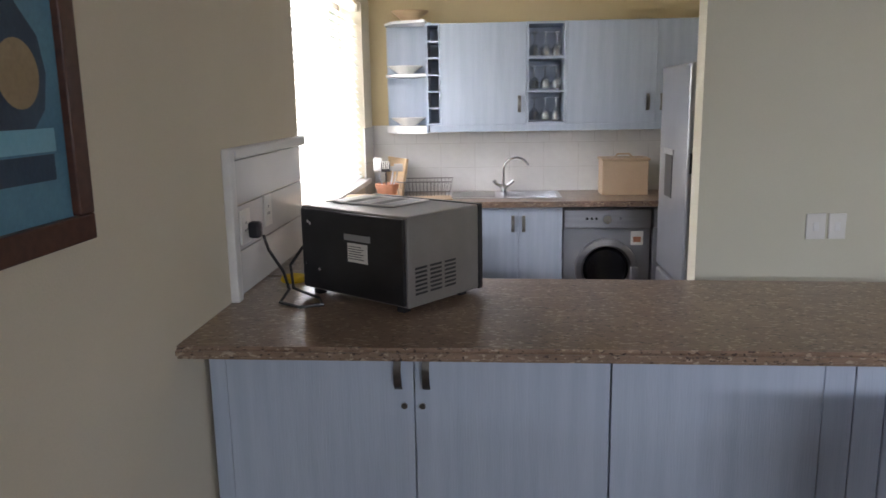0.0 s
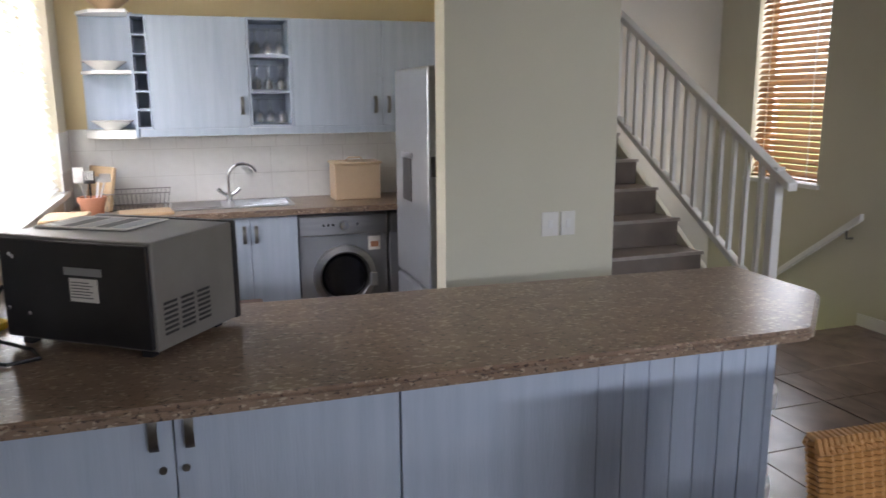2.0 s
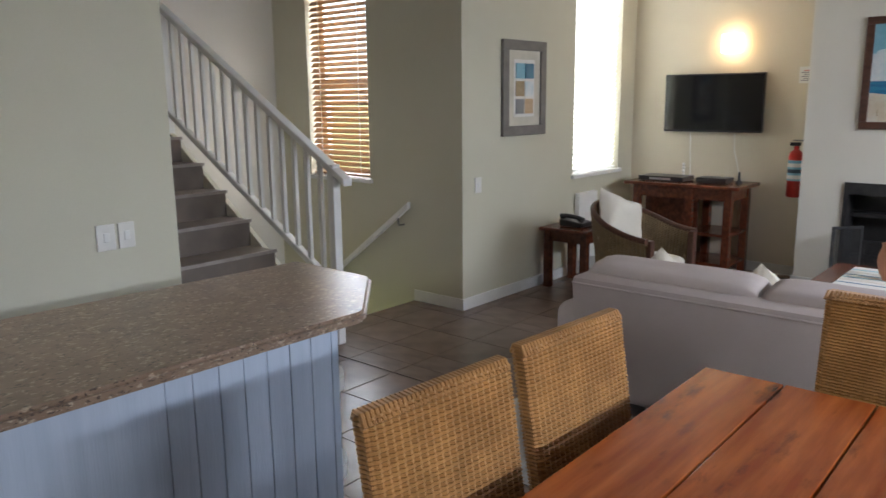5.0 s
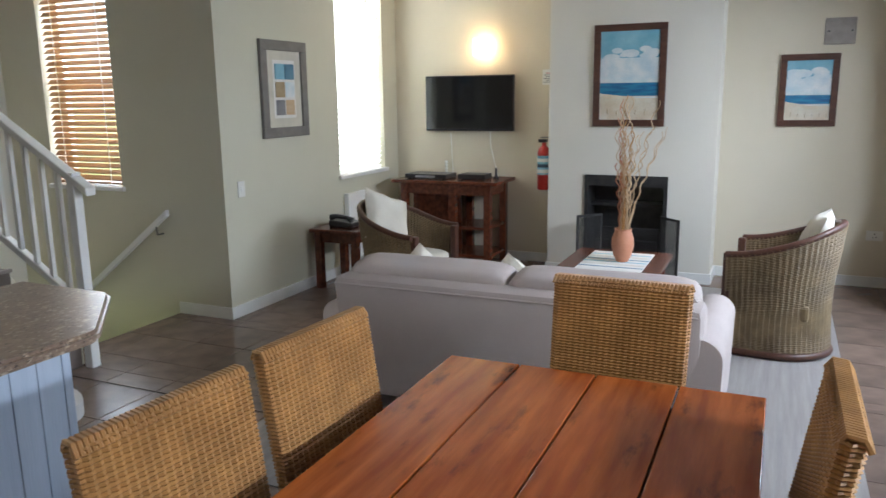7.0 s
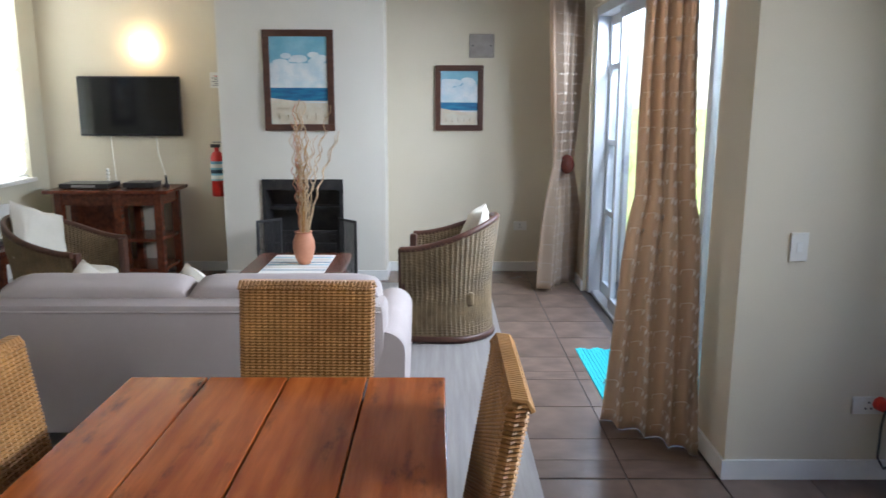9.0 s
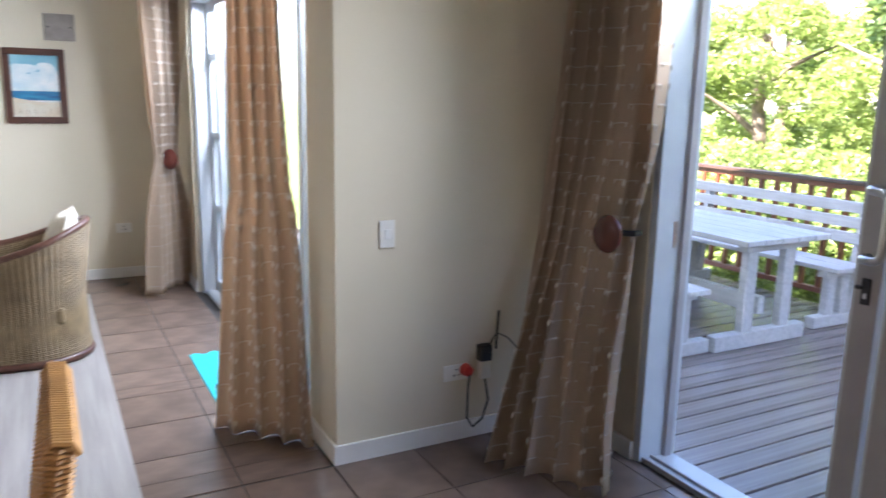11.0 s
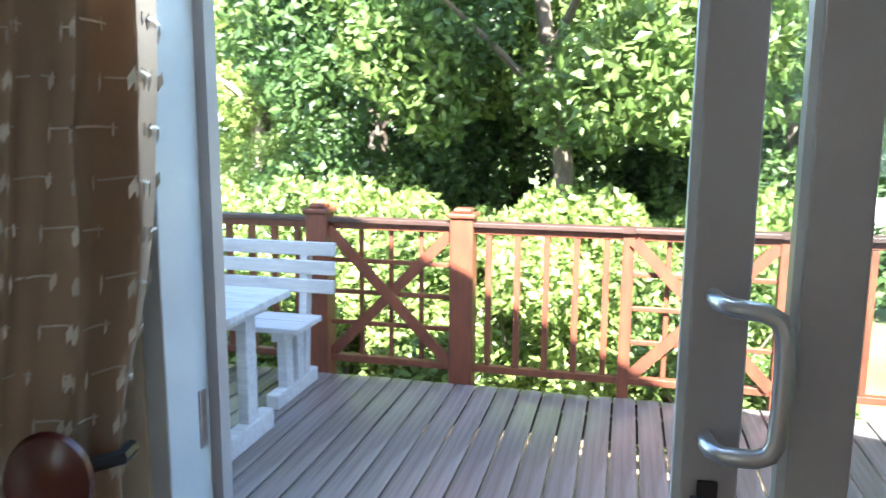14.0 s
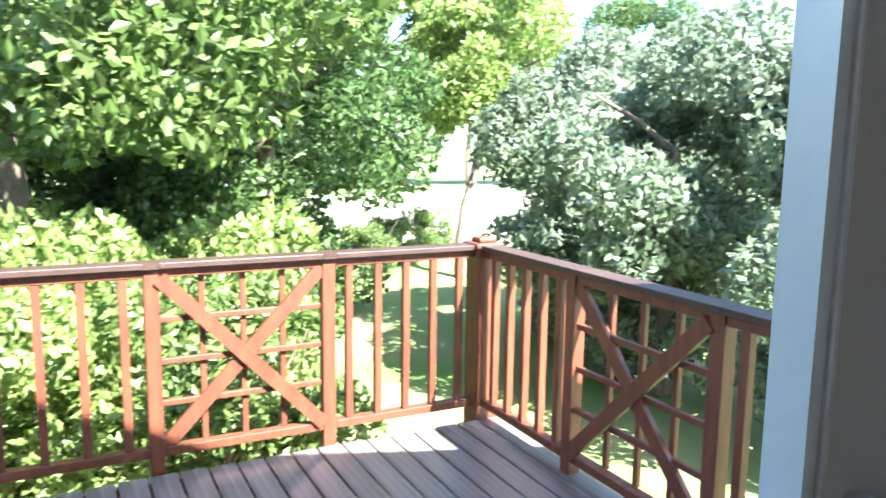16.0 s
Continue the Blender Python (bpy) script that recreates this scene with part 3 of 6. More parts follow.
def pull(parent, x, y, z, vertical=0.11, face=-1, axis="y"):
    """A bowed flat metal pull."""
    bm = bmesh.new()
    pts = []
    for k in range(9):
        u = k / 8
        out = 0.006 + 0.022 * math.sin(math.pi * u) ** 0.6
        pts.append((out, z + vertical * (0.5 - u)))
    rows = []
    for o, zz in pts:
        row = []
        for s, t in ((-0.011, 0), (0.011, 0), (0.011, -0.005), (-0.011, -0.005)):
            row.append(bm.verts.new((x + s, y + face * (o + t), zz) if axis == "y" else (x + face * (o + t), y + s, zz)))
        rows.append(row)
    for q, w in zip(rows, rows[1:]):
        for k in range(4):
            bm.faces.new((q[k], q[(k + 1) % 4], w[(k + 1) % 4], w[k]))
    bm.faces.new(rows[0]); bm.faces.new(rows[-1][::-1])
    return part("handle", bm, "pewter", parent, "brushed pewter bow handle", smooth=True)


def panel_door(parent, x0, x1, y, z0, z1, grooves=(), name="door"):
    """A cupboard door facing the room, with shallow vertical grooves."""
    d = bpart(name, (x0 + 0.0015, x1 - 0.0015, y, y + 0.018, z0, z1), "cab", parent, bevel=0.003)
    return d


bar = thing("bar_cabinet", pose(0, 2.09, 0, 0, 0, -1.0), "pale blue-grey wood-grain cabinet under the breakfast bar", "cabinet")
bpart("body", (LW + 0.02, 1.555, 0.02, 0.60, 0.08, 0.862), "cab", bar)
bpart("plinth", (LW + 0.02, 1.52, 0.06, 0.55, 0.0, 0.08), "cab_dark", bar)
d1 = panel_door(bar, -0.80, -0.232, 0, 0.09, 0.855)
d2 = panel_door(bar, -0.232, 0.338, 0, 0.09, 0.855)
bpart("side_filler", (LW + 0.02, -0.80, 0.002, 0.019, 0.09, 0.855), "cab", bar)
pull(d1, -0.278, 0.0, 0.775, 0.115)
pull(d2, -0.195, 0.0, 0.775, 0.115)
for x, d in ((-0.262, d1), (-0.208, d2)):
    bm = bmesh.new()
    cyl(bm, (x, 0.002, 0.665), (x, -0.006, 0.665), 0.0095, seg=16)
    part("lock", bm, "pewter", d, "small round cabinet lock")
bpart("panel", (0.342, 0.93, 0.0, 0.018, 0.09, 0.855), "cab", bar, bevel=0.002)
x = 0.93
while x < 1.54:
    bpart("tongue_board", (x + 0.001, min(x + 0.085, 1.557) - 0.001, 0.0, 0.018, 0.09, 0.855), "cab", bar, bevel=0.003)
    x += 0.085
y = 0.02
while y < 0.58:
    bpart("tongue_board", (1.555, 1.571, y + 0.001, min(y + 0.085, 0.6) - 0.001, 0.09, 0.855), "cab", bar, bevel=0.003)
    y += 0.085
for z in (0.60, 0.27):
    bm = bmesh.new()
    prism(bm, [(1.571, 0.04)] + [(1.571 + 0.14 * math.sin(k * math.pi / 16), 0.30 - 0.26 * math.cos(k * math.pi / 16)) for k in range(1, 8)] + [(1.571 + 0.14, 0.5), (1.571, 0.5)], z - 0.05, z)
    part("end_shelf", bm, "white", bar, "small white rounded end shelf")

# splash panel on the west wall
sp = thing("splash_panel", (0, 0, 0), "white tiled splash panel with moulded trim on wall", "splashback", kind="structure")
for k in range(3):
    bpart("tile", (LW, LW + 0.01, 2.43, 3.345, 0.905 + k * 0.155, 1.055 + k * 0.155), "walltile", sp, bevel=0.002)
bpart("trim", (LW, LW + 0.03, 2.38, 2.43, 0.90, 1.41), "white", sp, bevel=0.006)
bpart("trim", (LW, LW + 0.035, 2.43, 3.36, 1.37, 1.41), "white", sp, bevel=0.008)


def wall_plate(name, m, label, w=0.075, h=0.12, kind="switch"):
    """A plate on a wall; local +y points out of the wall."""
    t = thing(name, m, label, "switch" if kind == "switch" else "socket")
    bpart("plate", (-w / 2, w / 2, 0, 0.009, -h / 2, h / 2), "plastic", t, bevel=0.003)
    if kind == "switch":
        bpart("rocker", (-0.012, 0.012, 0.009, 0.013, -0.02, 0.02), "white", t, bevel=0.002)
    else:
        for x, z in ((-0.011, -0.012), (0.011, -0.012), (0, 0.014)):
            bpart("hole", (x - 0.004, x + 0.004, 0.0088, 0.0098, z - 0.004, z + 0.004), "black", t)
        bpart("rocker", (0.018, 0.03, 0.009, 0.012, 0.02, 0.04), "white", t)
    return t


wall_plate("wall_socket", pose(LW + 0.011, 2.53, 1.135, 0, 0, -90), "white wall socket on tiled splash panel", 0.1, 0.12, "socket")
wall_plate("wall_socket", pose(LW + 0.011, 2.80, 1.155, 0, 0, -90), "white isolator socket on tiled splash panel", 0.085, 0.12, "socket")
wall_plate("light_switch", pose(1.437, 3.42, 0.975, 0, 0, 180), "white double light switch on sage wall pier", 0.085, 0.115)
wall_plate("light_switch", pose(1.53, 3.42, 0.975, 0, 0, 180), "white light switch on sage wall pier", 0.075, 0.115)
wall_plate("light_switch", pose(4.34, NW, 0.92, 0, 0, 180), "white light switch on living room wall corner", 0.075, 0.115)
wall_plate("light_switch", pose(PX, -1.295, 0.985, 0, 0, 90), "white light switch on dining nook wall", 0.07, 0.115)
wall_plate("wall_socket", pose(TVW, -0.62, 0.42, 0, 0, 90), "beige double wall socket near the corner", 0.12, 0.08, "socket")

# microwave, turned with its back to the room
mw = thing("microwave_oven", pose(-0.264, 2.225, 0.908, 0, 0, -37), "grey microwave oven with black back turned to the room", "microwave")
bpart("casing", (-0.50, 0, 0.012, 0.36, 0.012, 0.30), "mwgrey", mw, bevel=0.006)
bpart("back_plate", (-0.49, -0.008, 0.0, 0.013, 0.02, 0.292), "black", mw, "black metal back plate", bevel=0.004)
bpart("front_door", (-0.50, 0, 0.362, 0.385, 0.008, 0.302), "black", mw, "black front door edge", bevel=0.005)
bpart("label_plate", (-0.27, -0.15, -0.003, 0.0, 0.205, 0.225), "silver", mw, "silver rating plate")
bpart("label_sticker", (-0.255, -0.165, -0.003, 0.0, 0.135, 0.197), "paper", mw, "white printed sticker")
for k in range(6):
    bpart("print_line", (-0.25, -0.18 - 0.01 * (k % 2), -0.0036, -0.003, 0.145 + k * 0.008, 0.148 + k * 0.008), "ink", mw)
for x, z in ((-0.45, 0.25), (-0.47, 0.10), (-0.40, 0.09), (-0.44, 0.244)):
    bm = bmesh.new()
    cyl(bm, (x, 0, z), (x, -0.003, z), 0.006, seg=10)
    part("screw", bm, "chrome", mw)
for cx in (0.07, 0.14, 0.21):
    for k in range(7):
        bpart("vent_slot", (-0.001, 0.0012, cx - 0.027, cx + 0.027, 0.05 + k * 0.0135, 0.057 + k * 0.0135), "black", mw)
for x in (-0.45, -0.05):
    for y in (0.04, 0.32):
        bpart("foot", (x - 0.015, x + 0.015, y - 0.015, y + 0.015, -0.008, 0.012), "black", mw)
pp = thing("newspaper", pose(-0.40, 2.60, 1.211, 0, 0, -32), "open printed leaflet lying on the microwave", "paper")
bpart("sheet", (-0.15, 0.15, -0.10, 0.10, 0, 0.003), "paper", pp)
for k in range(5):
    bpart("print_block", (-0.13 + 0.055 * k, -0.085 + 0.055 * k, -0.08, 0.08, 0.003, 0.0036), "ink" if k % 2 else "silver", pp)
plug = thing("power_plug", (0, 0, 0), "black plug and cable in the splash panel socket", "plug")
bm = bmesh.new()
box(bm, LW + 0.02, LW + 0.065, 2.535, 2.575, 1.09, 1.15, bevel=0.012)
part("plug_body", bm, "black", plug)
bm = bmesh.new()
tube(bm, [(-0.80, 2.555, 1.10), (-0.78, 2.54, 1.05), (-0.72, 2.50, 0.98), (-0.69, 2.45, 0.93), (-0.70, 2.37, 0.907), (-0.62, 2.31, 0.907), (-0.55, 2.34, 0.907), (-0.58, 2.42, 0.908), (-0.68, 2.47, 0.93), (-0.70, 2.52, 1.00), (-0.66, 2.55, 1.06)], 0.0055)
part("cable", bm, "black", plug, smooth=True)
bm = bmesh.new()
lathe(bm, [(0.045, 0), (0.05, 0.006), (0.045, 0.02), (0.02, 0.026)], (-0.74, 2.70, 0.90), 16)
tagged(part("sponge", bm, "yellow", smooth=True), "small yellow sponge beside the microwave", "sponge")

# back counter and side counter
bm = bmesh.new()
prism(bm, [(LW, 2.79), (-0.30, 2.79), (-0.30, 4.85), (-0.12, 4.90), (1.62, 4.90), (1.62, BW), (LW, BW)], 0.862, 0.90)
tagged(part("kitchen_worktop", bm, "granite"), "speckled brown laminate L-shaped kitchen worktop", "worktop")
for i, (x0, x1) in enumerate(((-0.12, 0.46),)):
    c = thing("base_cabinet", (0, 0, 0), "pale blue-grey sink cabinet with two doors", "cabinet")
    bpart("body", (x0, x1, 4.95, BW, 0.08, 0.862), "cab", c)
    bpart("plinth", (x0, x1, 5.0, BW, 0.0, 0.08), "cab_dark", c)
    xm = (x0 + x1) / 2
    a1 = panel_door(c, x0, xm, 4.93, 0.09, 0.855)
    a2 = panel_door(c, xm, x1, 4.93, 0.09, 0.855)
    pull(a1, xm - 0.035, 4.93, 0.75)
    pull(a2, xm + 0.035, 4.93, 0.75)
c = thing("side_cabinet", (0, 0, 0), "pale blue-grey base cabinet under the kitchen window", "cabinet")
bpart("body", (LW, -0.34, 2.79, 4.94, 0.08, 0.862), "cab", c)
bpart("plinth", (LW, -0.39, 2.79, 4.94, 0, 0.08), "cab_dark", c)


def washer(x0, x1, label):
    w = thing("washing_machine", ((x0 + x1) / 2, 4.95, 0), label, "washing machine")
    h = (x1 - x0) / 2
    bpart("body", (-h, h, 0.015, 0.55, 0.012, 0.845), "silver", w, bevel=0.008)
    bpart("control_panel", (-h + 0.004, h - 0.004, -0.012, 0.016, 0.715, 0.838), "steel", w, "pale brushed control panel", bevel=0.006)
    bm = bmesh.new()
    cyl(bm, (0, -0.012, 0.775), (0, -0.032, 0.775), 0.032, 0.028, 24)
    part("dial", bm, "chrome", w, "round programme dial")
    for x in (-0.13, -0.10, -0.07, 0.085):
        bm = bmesh.new()
        cyl(bm, (x, -0.012, 0.78), (x, -0.018, 0.78), 0.009, seg=12)
        part("button", bm, "black" if x < 0 else "chrome", w)
    bm = bmesh.new()
    ring = []
    for k in range(40):
        a = k * math.tau / 40
        ring.append([bm.verts.new((r * math.cos(a), y, 0.44 + r * math.sin(a))) for r, y in ((0.205, 0.016), (0.2, -0.02), (0.165, -0.032), (0.15, 0.0), (0.15, 0.016))])
    for k in range(40):
        q, r = ring[k], ring[(k + 1) % 40]
        for j in range(4):
            bm.faces.new((q[j], q[j + 1], r[j + 1], r[j]))
    d = part("door_ring", bm, "steel", w, "brushed silver porthole ring", smooth=True)
    bm = bmesh.new()
    cyl(bm, (0, 0.012, 0.44), (0, -0.006, 0.44), 0.15, 0.13, 36)
    part("door_glass", bm, "screen", d, "dark porthole glass", smooth=True)
    bpart("door_handle", (0.155, 0.205, -0.045, -0.02, 0.37, 0.46), "silver", d, bevel=0.008)
    return w


w1 = washer(0.465, 1.035, "silver front-loading washing machine with dark porthole")
bpart("sticker", (0.16, 0.24, 0.009, 0.0149, 0.60, 0.69), "paper", w1, "white and orange sticker")
bpart("sticker_mark", (0.175, 0.225, 0.005, 0.009, 0.62, 0.655), "terracotta", w1, "orange print")
washer(1.05, 1.62, "silver front-loading dryer partly behind the fridge")

fr = thing("fridge_freezer", (0, 0, 0), "tall silver fridge freezer with water dispenser", "fridge")
bpart("body", (1.02, 1.62, 3.78, 4.40, 0.02, 1.71), "silver", fr, bevel=0.01)
ud = bpart("upper_door", (0.955, 1.018, 3.78, 4.40, 0.60, 1.715), "silver", fr, bevel=0.014)
ld = bpart("lower_door", (0.955, 1.018, 3.78, 4.40, 0.04, 0.585), "silver", fr, bevel=0.014)
bpart("dispenser", (0.951, 0.957, 4.08, 4.24, 1.02, 1.25), "black", ud, "dark water dispenser recess", bevel=0.003)
bpart("dispenser_surround", (0.948, 0.956, 4.06, 4.26, 1.25, 1.28), "steel", ud)
bpart("handle", (0.965, 1.0, 3.766, 3.782, 1.18, 1.28), "black", ud, "black grip at door edge")
for k in (0, 1):
    bpart("foot", (1.05 + 0.5 * k, 1.1 + 0.5 * k, 3.85, 4.3, 0, 0.02), "black", fr)


def wall_cabinet(x0, x1, label, handle_x):
    c = thing("wall_cabinet", (0, 0, 0), label, "cabinet", group="kitchen wall cabinets")
    bpart("body", (x0, x1, 5.21, BW, 1.385, 2.06), "cab", c)
    d = panel_door(c, x0, x1, 5.19, 1.39, 2.058)
    pull(d, handle_x, 5.19, 1.525, 0.11)
    return c


wall_cabinet(-0.345, 0.23, "pale blue-grey wall cabinet above the sink", 0.185)
wall_cabinet(0.50, 1.085, "pale blue-grey wall cabinet above washing machine", 1.035)
wall_cabinet(1.085, 1.62, "pale blue-grey wall cabinet next to the fridge", 1.125)
tagged(bpart("pelmet", (-0.42, 1.62, 5.185, 5.205, 1.345, 1.388), "cab"), "pale blue-grey light pelmet below wall cabinets", "pelmet")
ni = thing("glass_shelf_unit", (0, 0, 0), "open cabinet niche with three shelves of glasses", "shelf unit")
bpart("back", (0.232, 0.498, 5.49, BW, 1.39, 2.06), "cab", ni)
for x in (0.232, 0.484):
    bpart("side", (x, x + 0.014, 5.19, 5.49, 1.39, 2.06), "cab", ni)
for z in (1.39, 1.60, 1.82, 2.045):
    bpart("shelf", (0.246, 0.484, 5.195, 5.49, z, z + 0.014), "cab", ni)
bm = bmesh.new()
lathe(bm, [(0.030, 0), (0.030, 0.003), (0.004, 0.008), (0.004, 0.07), (0.025, 0.085), (0.034, 0.11), (0.032, 0.15), (0.030, 0.15), (0.031, 0.11), (0.02, 0.09), (0.001, 0.088)], seg=14)
wg = tagged(part("wine_glass", bm, "tumbler", smooth=True), "clear stemmed wine glass upside down on shelf", "glass", "wine glasses")
wg.visible_shadow = False
wg.matrix_world = pose(0.29, 5.27, 1.566, 180, 0, 0)
for z in (1.566, 1.776, 1.996):
    for x in (0.29, 0.365, 0.44):
        for y in (5.27, 5.37):
            if (x, y, z) != (0.29, 5.27, 1.566):
                copy_thing(wg, pose(x, y, z, 180, 0, 0))
# corner shelf with plates, wine rack
es = thing("corner_shelf", (0, 0, 0), "pale open corner shelf holding white bowls", "shelf unit")
bpart("back", (-0.745, -0.43, 5.50, BW, 1.34, 2.10), "cab", es)
bpart("end_panel", (-0.445, -0.43, 5.20, 5.50, 1.34, 2.06), "cab", es)
for z0, z1 in ((1.335, 1.385), (1.72, 1.738), (2.07, 2.088)):
    bm = bmesh.new()
    prism(bm, [(-0.745, BW - 0.02), (-0.745, 5.42), (-0.66, 5.26), (-0.445, 5.19), (-0.445, BW - 0.02)], z0, z1)
    part("shelf", bm, "white", es)
wr = thing("wine_rack", (0, 0, 0), "narrow open rack with small square slots", "rack")
bpart("side", (-0.357, -0.347, 5.2, BW, 1.39, 2.06), "cab", wr)
bpart("back", (-0.43, -0.357, 5.45, BW, 1.39, 2.06), "cab", wr)
for k in range(7):
    bpart("slot_divider", (-0.43, -0.357, 5.2, 5.45, 1.39 + k * 0.11, 1.402 + k * 0.11), "cab", wr)
bm = bmesh.new()
lathe(bm, [(0.05, 0), (0.055, 0.008), (0.10, 0.04), (0.125, 0.055), (0.122, 0.058), (0.09, 0.042), (0.04, 0.015), (0.001, 0.014)], seg=28)
bowl = tagged(part("bowl", bm, "porcelain", smooth=True), "stack of shallow white bowls on the shelf", "bowl", "white bowls")
bowl.matrix_world = pose(-0.585, 5.36, 1.385)
copy_thing(bowl, pose(-0.60, 5.36, 1.738))
bm = bmesh.new()
lathe(bm, [(0.06, 0), (0.065, 0.02), (0.13, 0.07), (0.127, 0.072), (0.05, 0.02), (0.001, 0.02)], (-0.56, 5.36, 2.088), 24)
tagged(part("basket_bowl", bm, "pine", smooth=True), "straw coloured bowl on top of the shelf", "bowl")
# splash tiles behind the counter
tiles = thing("splashback", (0, 0, 0), "white glazed splashback tiles above the kitchen worktop", "splashback", kind="structure")
bmT = bmesh.new()
box(bmT, -0.5, 0.5, -0.5, 0.5, -0.5, 0.5)
tm = bpy.data.meshes.new("tile")
bmT.to_mesh(tm)
bmT.free()
tm.materials.append(M["walltile"])
bpart("joint_bed", (LW + 0.001, 1.62, BW - 0.007, BW - 0.0005, 0.9, 1.386), "tile_joint", tiles)
for row, (z0, z1) in enumerate(((0.902, 1.075), (1.077, 1.25), (1.252, 1.385))):
    x = LW + 0.002
    while x < 1.62:
        x1 = min(x + (0.248 if row != 2 else 0.16), 1.62)
        ob = new("tile", tm)
        ob.parent = tiles
        ob.matrix_basis = Matrix.LocRotScale(((x + x1) / 2, BW - 0.005, (z0 + z1) / 2), None, (x1 - x - 0.003, 0.01, z1 - z0 - 0.001))
        x = x1
for k in range(2):
    ob = new("tile", tm)
    ob.parent = tiles
    ob.matrix_basis = Matrix.LocRotScale((LW + 0.005, 5.315, 1.02 + 0.24 * k), None, (0.01, 0.39, 0.236))
# sink and tap
sk = thing("kitchen_sink", (0, 0, 0), "stainless steel inset sink with drainer and bowl", "sink")
bm = bmesh.new()
box(bm, -0.33, 0.47, 5.06, 5.44, 0.90, 0.907, bevel=0.003)
part("rim", bm, "steel", sk)
# no bowl is cut; a flat dark sheet stands for its shaded inside
bpart("basin", (-0.28, 0.02, 5.10, 5.40, 0.9071, 0.909), "mwgrey", sk, "flat dark sheet for the shade inside the bowl")
for k in range(6):
    bpart("drainer_rib", (0.10, 0.44, 5.12 + 0.05 * k, 5.13 + 0.05 * k, 0.907, 0.911), "steel", sk)
tap = thing("mixer_tap", (0.08, 5.38, 0.907), "chrome mixer tap with curved swan neck", "tap")
bm = bmesh.new()
tube(bm, [(0, 0, 0), (0, 0, 0.06)], 0.02, 14)
part("base", bm, "chrome", tap, smooth=True)
bm = bmesh.new()
tube(bm, [(0, 0, 0.05)] + [(0.09 - 0.09 * math.cos(k * 0.32), -0.03 * k / 9, 0.16 + 0.085 * math.sin(k * 0.32)) for k in range(9)] + [(0.17, -0.05, 0.20)], 0.010, 10)
part("spout", bm, "chrome", tap, smooth=True)
for s in (-1, 1):
    bm = bmesh.new()
    tube(bm, [(0, 0, 0.03), (s * 0.045, 0, 0.06), (s * 0.07, 0, 0.085)], [0.01, 0.012, 0.014], 10)
    part("tap_handle", bm, "chrome", tap, smooth=True)
# bread box, rack, pot, boards
bb = thing("bread_box", (0.905, 5.30, 0.90), "pale box with lid on the worktop", "box")
bpart("body", (-0.155, 0.155, -0.1, 0.1, 0, 0.235), "wicker_box", bb, bevel=0.006)
bpart("lid", (-0.165, 0.165, -0.11, 0.11, 0.235, 0.252), "wicker_box", bb, bevel=0.006)
bm = bmesh.new()
tube(bm, [(-0.06, 0, 0.25), (-0.04, 0, 0.275), (0.04, 0, 0.275), (0.06, 0, 0.25)], 0.006)
part("handle", bm, "wicker_box", bb)
dr = thing("dish_rack", (-0.47, 5.28, 0.90), "grey wire dish drying rack", "dish rack")
for z, s in ((0.012, 0.9), (0.11, 1.0)):
    bm = bmesh.new()
    a, b = 0.19 * s, 0.14 * s
    tube(bm, [(-a, -b, z), (a, -b, z), (a, b, z), (-a, b, z), (-a, -b, z)], 0.004, 6)
    part("rim_wire", bm, "mwgrey", dr)
for k in range(15):
    x = -0.17 + k * 0.0243
    for s in (-1, 1):
        bm = bmesh.new()
        tube(bm, [(x, s * 0.126, 0.012), (x * 1.1, s * 0.14, 0.11)], 0.0022, 5)
        part("wire", bm, "mwgrey", dr)
pt = thing("utensil_pot", (-0.70, 4.98, 0.90), "terracotta pot full of kitchen utensils", "pot")
bm = bmesh.new()
lathe(bm, [(0.055, 0), (0.07, 0.09), (0.078, 0.09), (0.08, 0.12), (0.068, 0.12), (0.05, 0.02), (0.001, 0.02)], seg=24)
part("pot", bm, "terracotta", pt, smooth=True)
for k, (dx, dy, mt) in enumerate(((-0.03, 0.01, "steel"), (0.0, -0.02, "black"), (0.04, 0.0, "steel"), (0.02, 0.03, "steel"))):
    u = bmesh.new()
    tube(u, [(dx * 0.5, dy, 0.03), (dx * 2, dy * 2, 0.22)], 0.005, 6)
    box(u, dx * 2 - 0.03, dx * 2 + 0.03, dy * 2 - 0.004, dy * 2 + 0.004, 0.20, 0.29 - 0.02 * k, bevel=0.003)
    part("utensil", u, mt, pt)
for k in range(4):
    bpart("spatula_slot", (-0.02 + k * 0.012, -0.015 + k * 0.012, -0.0455, -0.0442, 0.22, 0.275), "paper", pt)
cb = tagged(bpart("chopping_board", (-0.16, 0.16, -0.012, 0.012, 0, 0.27), "pine", bevel=0.005), "wooden chopping board leaning on wall tiles", "chopping board")
cb.matrix_world = pose(-0.70, 5.28, 0.902, -10, 0, -60)
cb = tagged(bpart("chopping_board", (-0.15, 0.15, -0.11, 0.11, 0, 0.018), "pine", bevel=0.005), "pale chopping board lying on worktop", "chopping board")
cb.matrix_world = pose(-0.42, 5.02, 0.90, 0, 0, 8)
st = thing("bar_stool", (-0.05, 3.35, 0), "dark wooden stool with pale seat pad", "stool")
bpart("seat", (-0.16, 0.16, -0.16, 0.16, 0.68, 0.715), "frame_wood", st, bevel=0.012)
for sx in (-1, 1):
    for sy in (-1, 1):
        bm = bmesh.new()
        cyl(bm, (sx * 0.16, sy * 0.16, 0), (sx * 0.12, sy * 0.12, 0.69), 0.018, 0.016, 10)
        part("leg", bm, "frame_wood", st)
tr = thing("toaster", (-0.68, 3.85, 0.90), "low dark appliance on worktop below the window", "appliance")
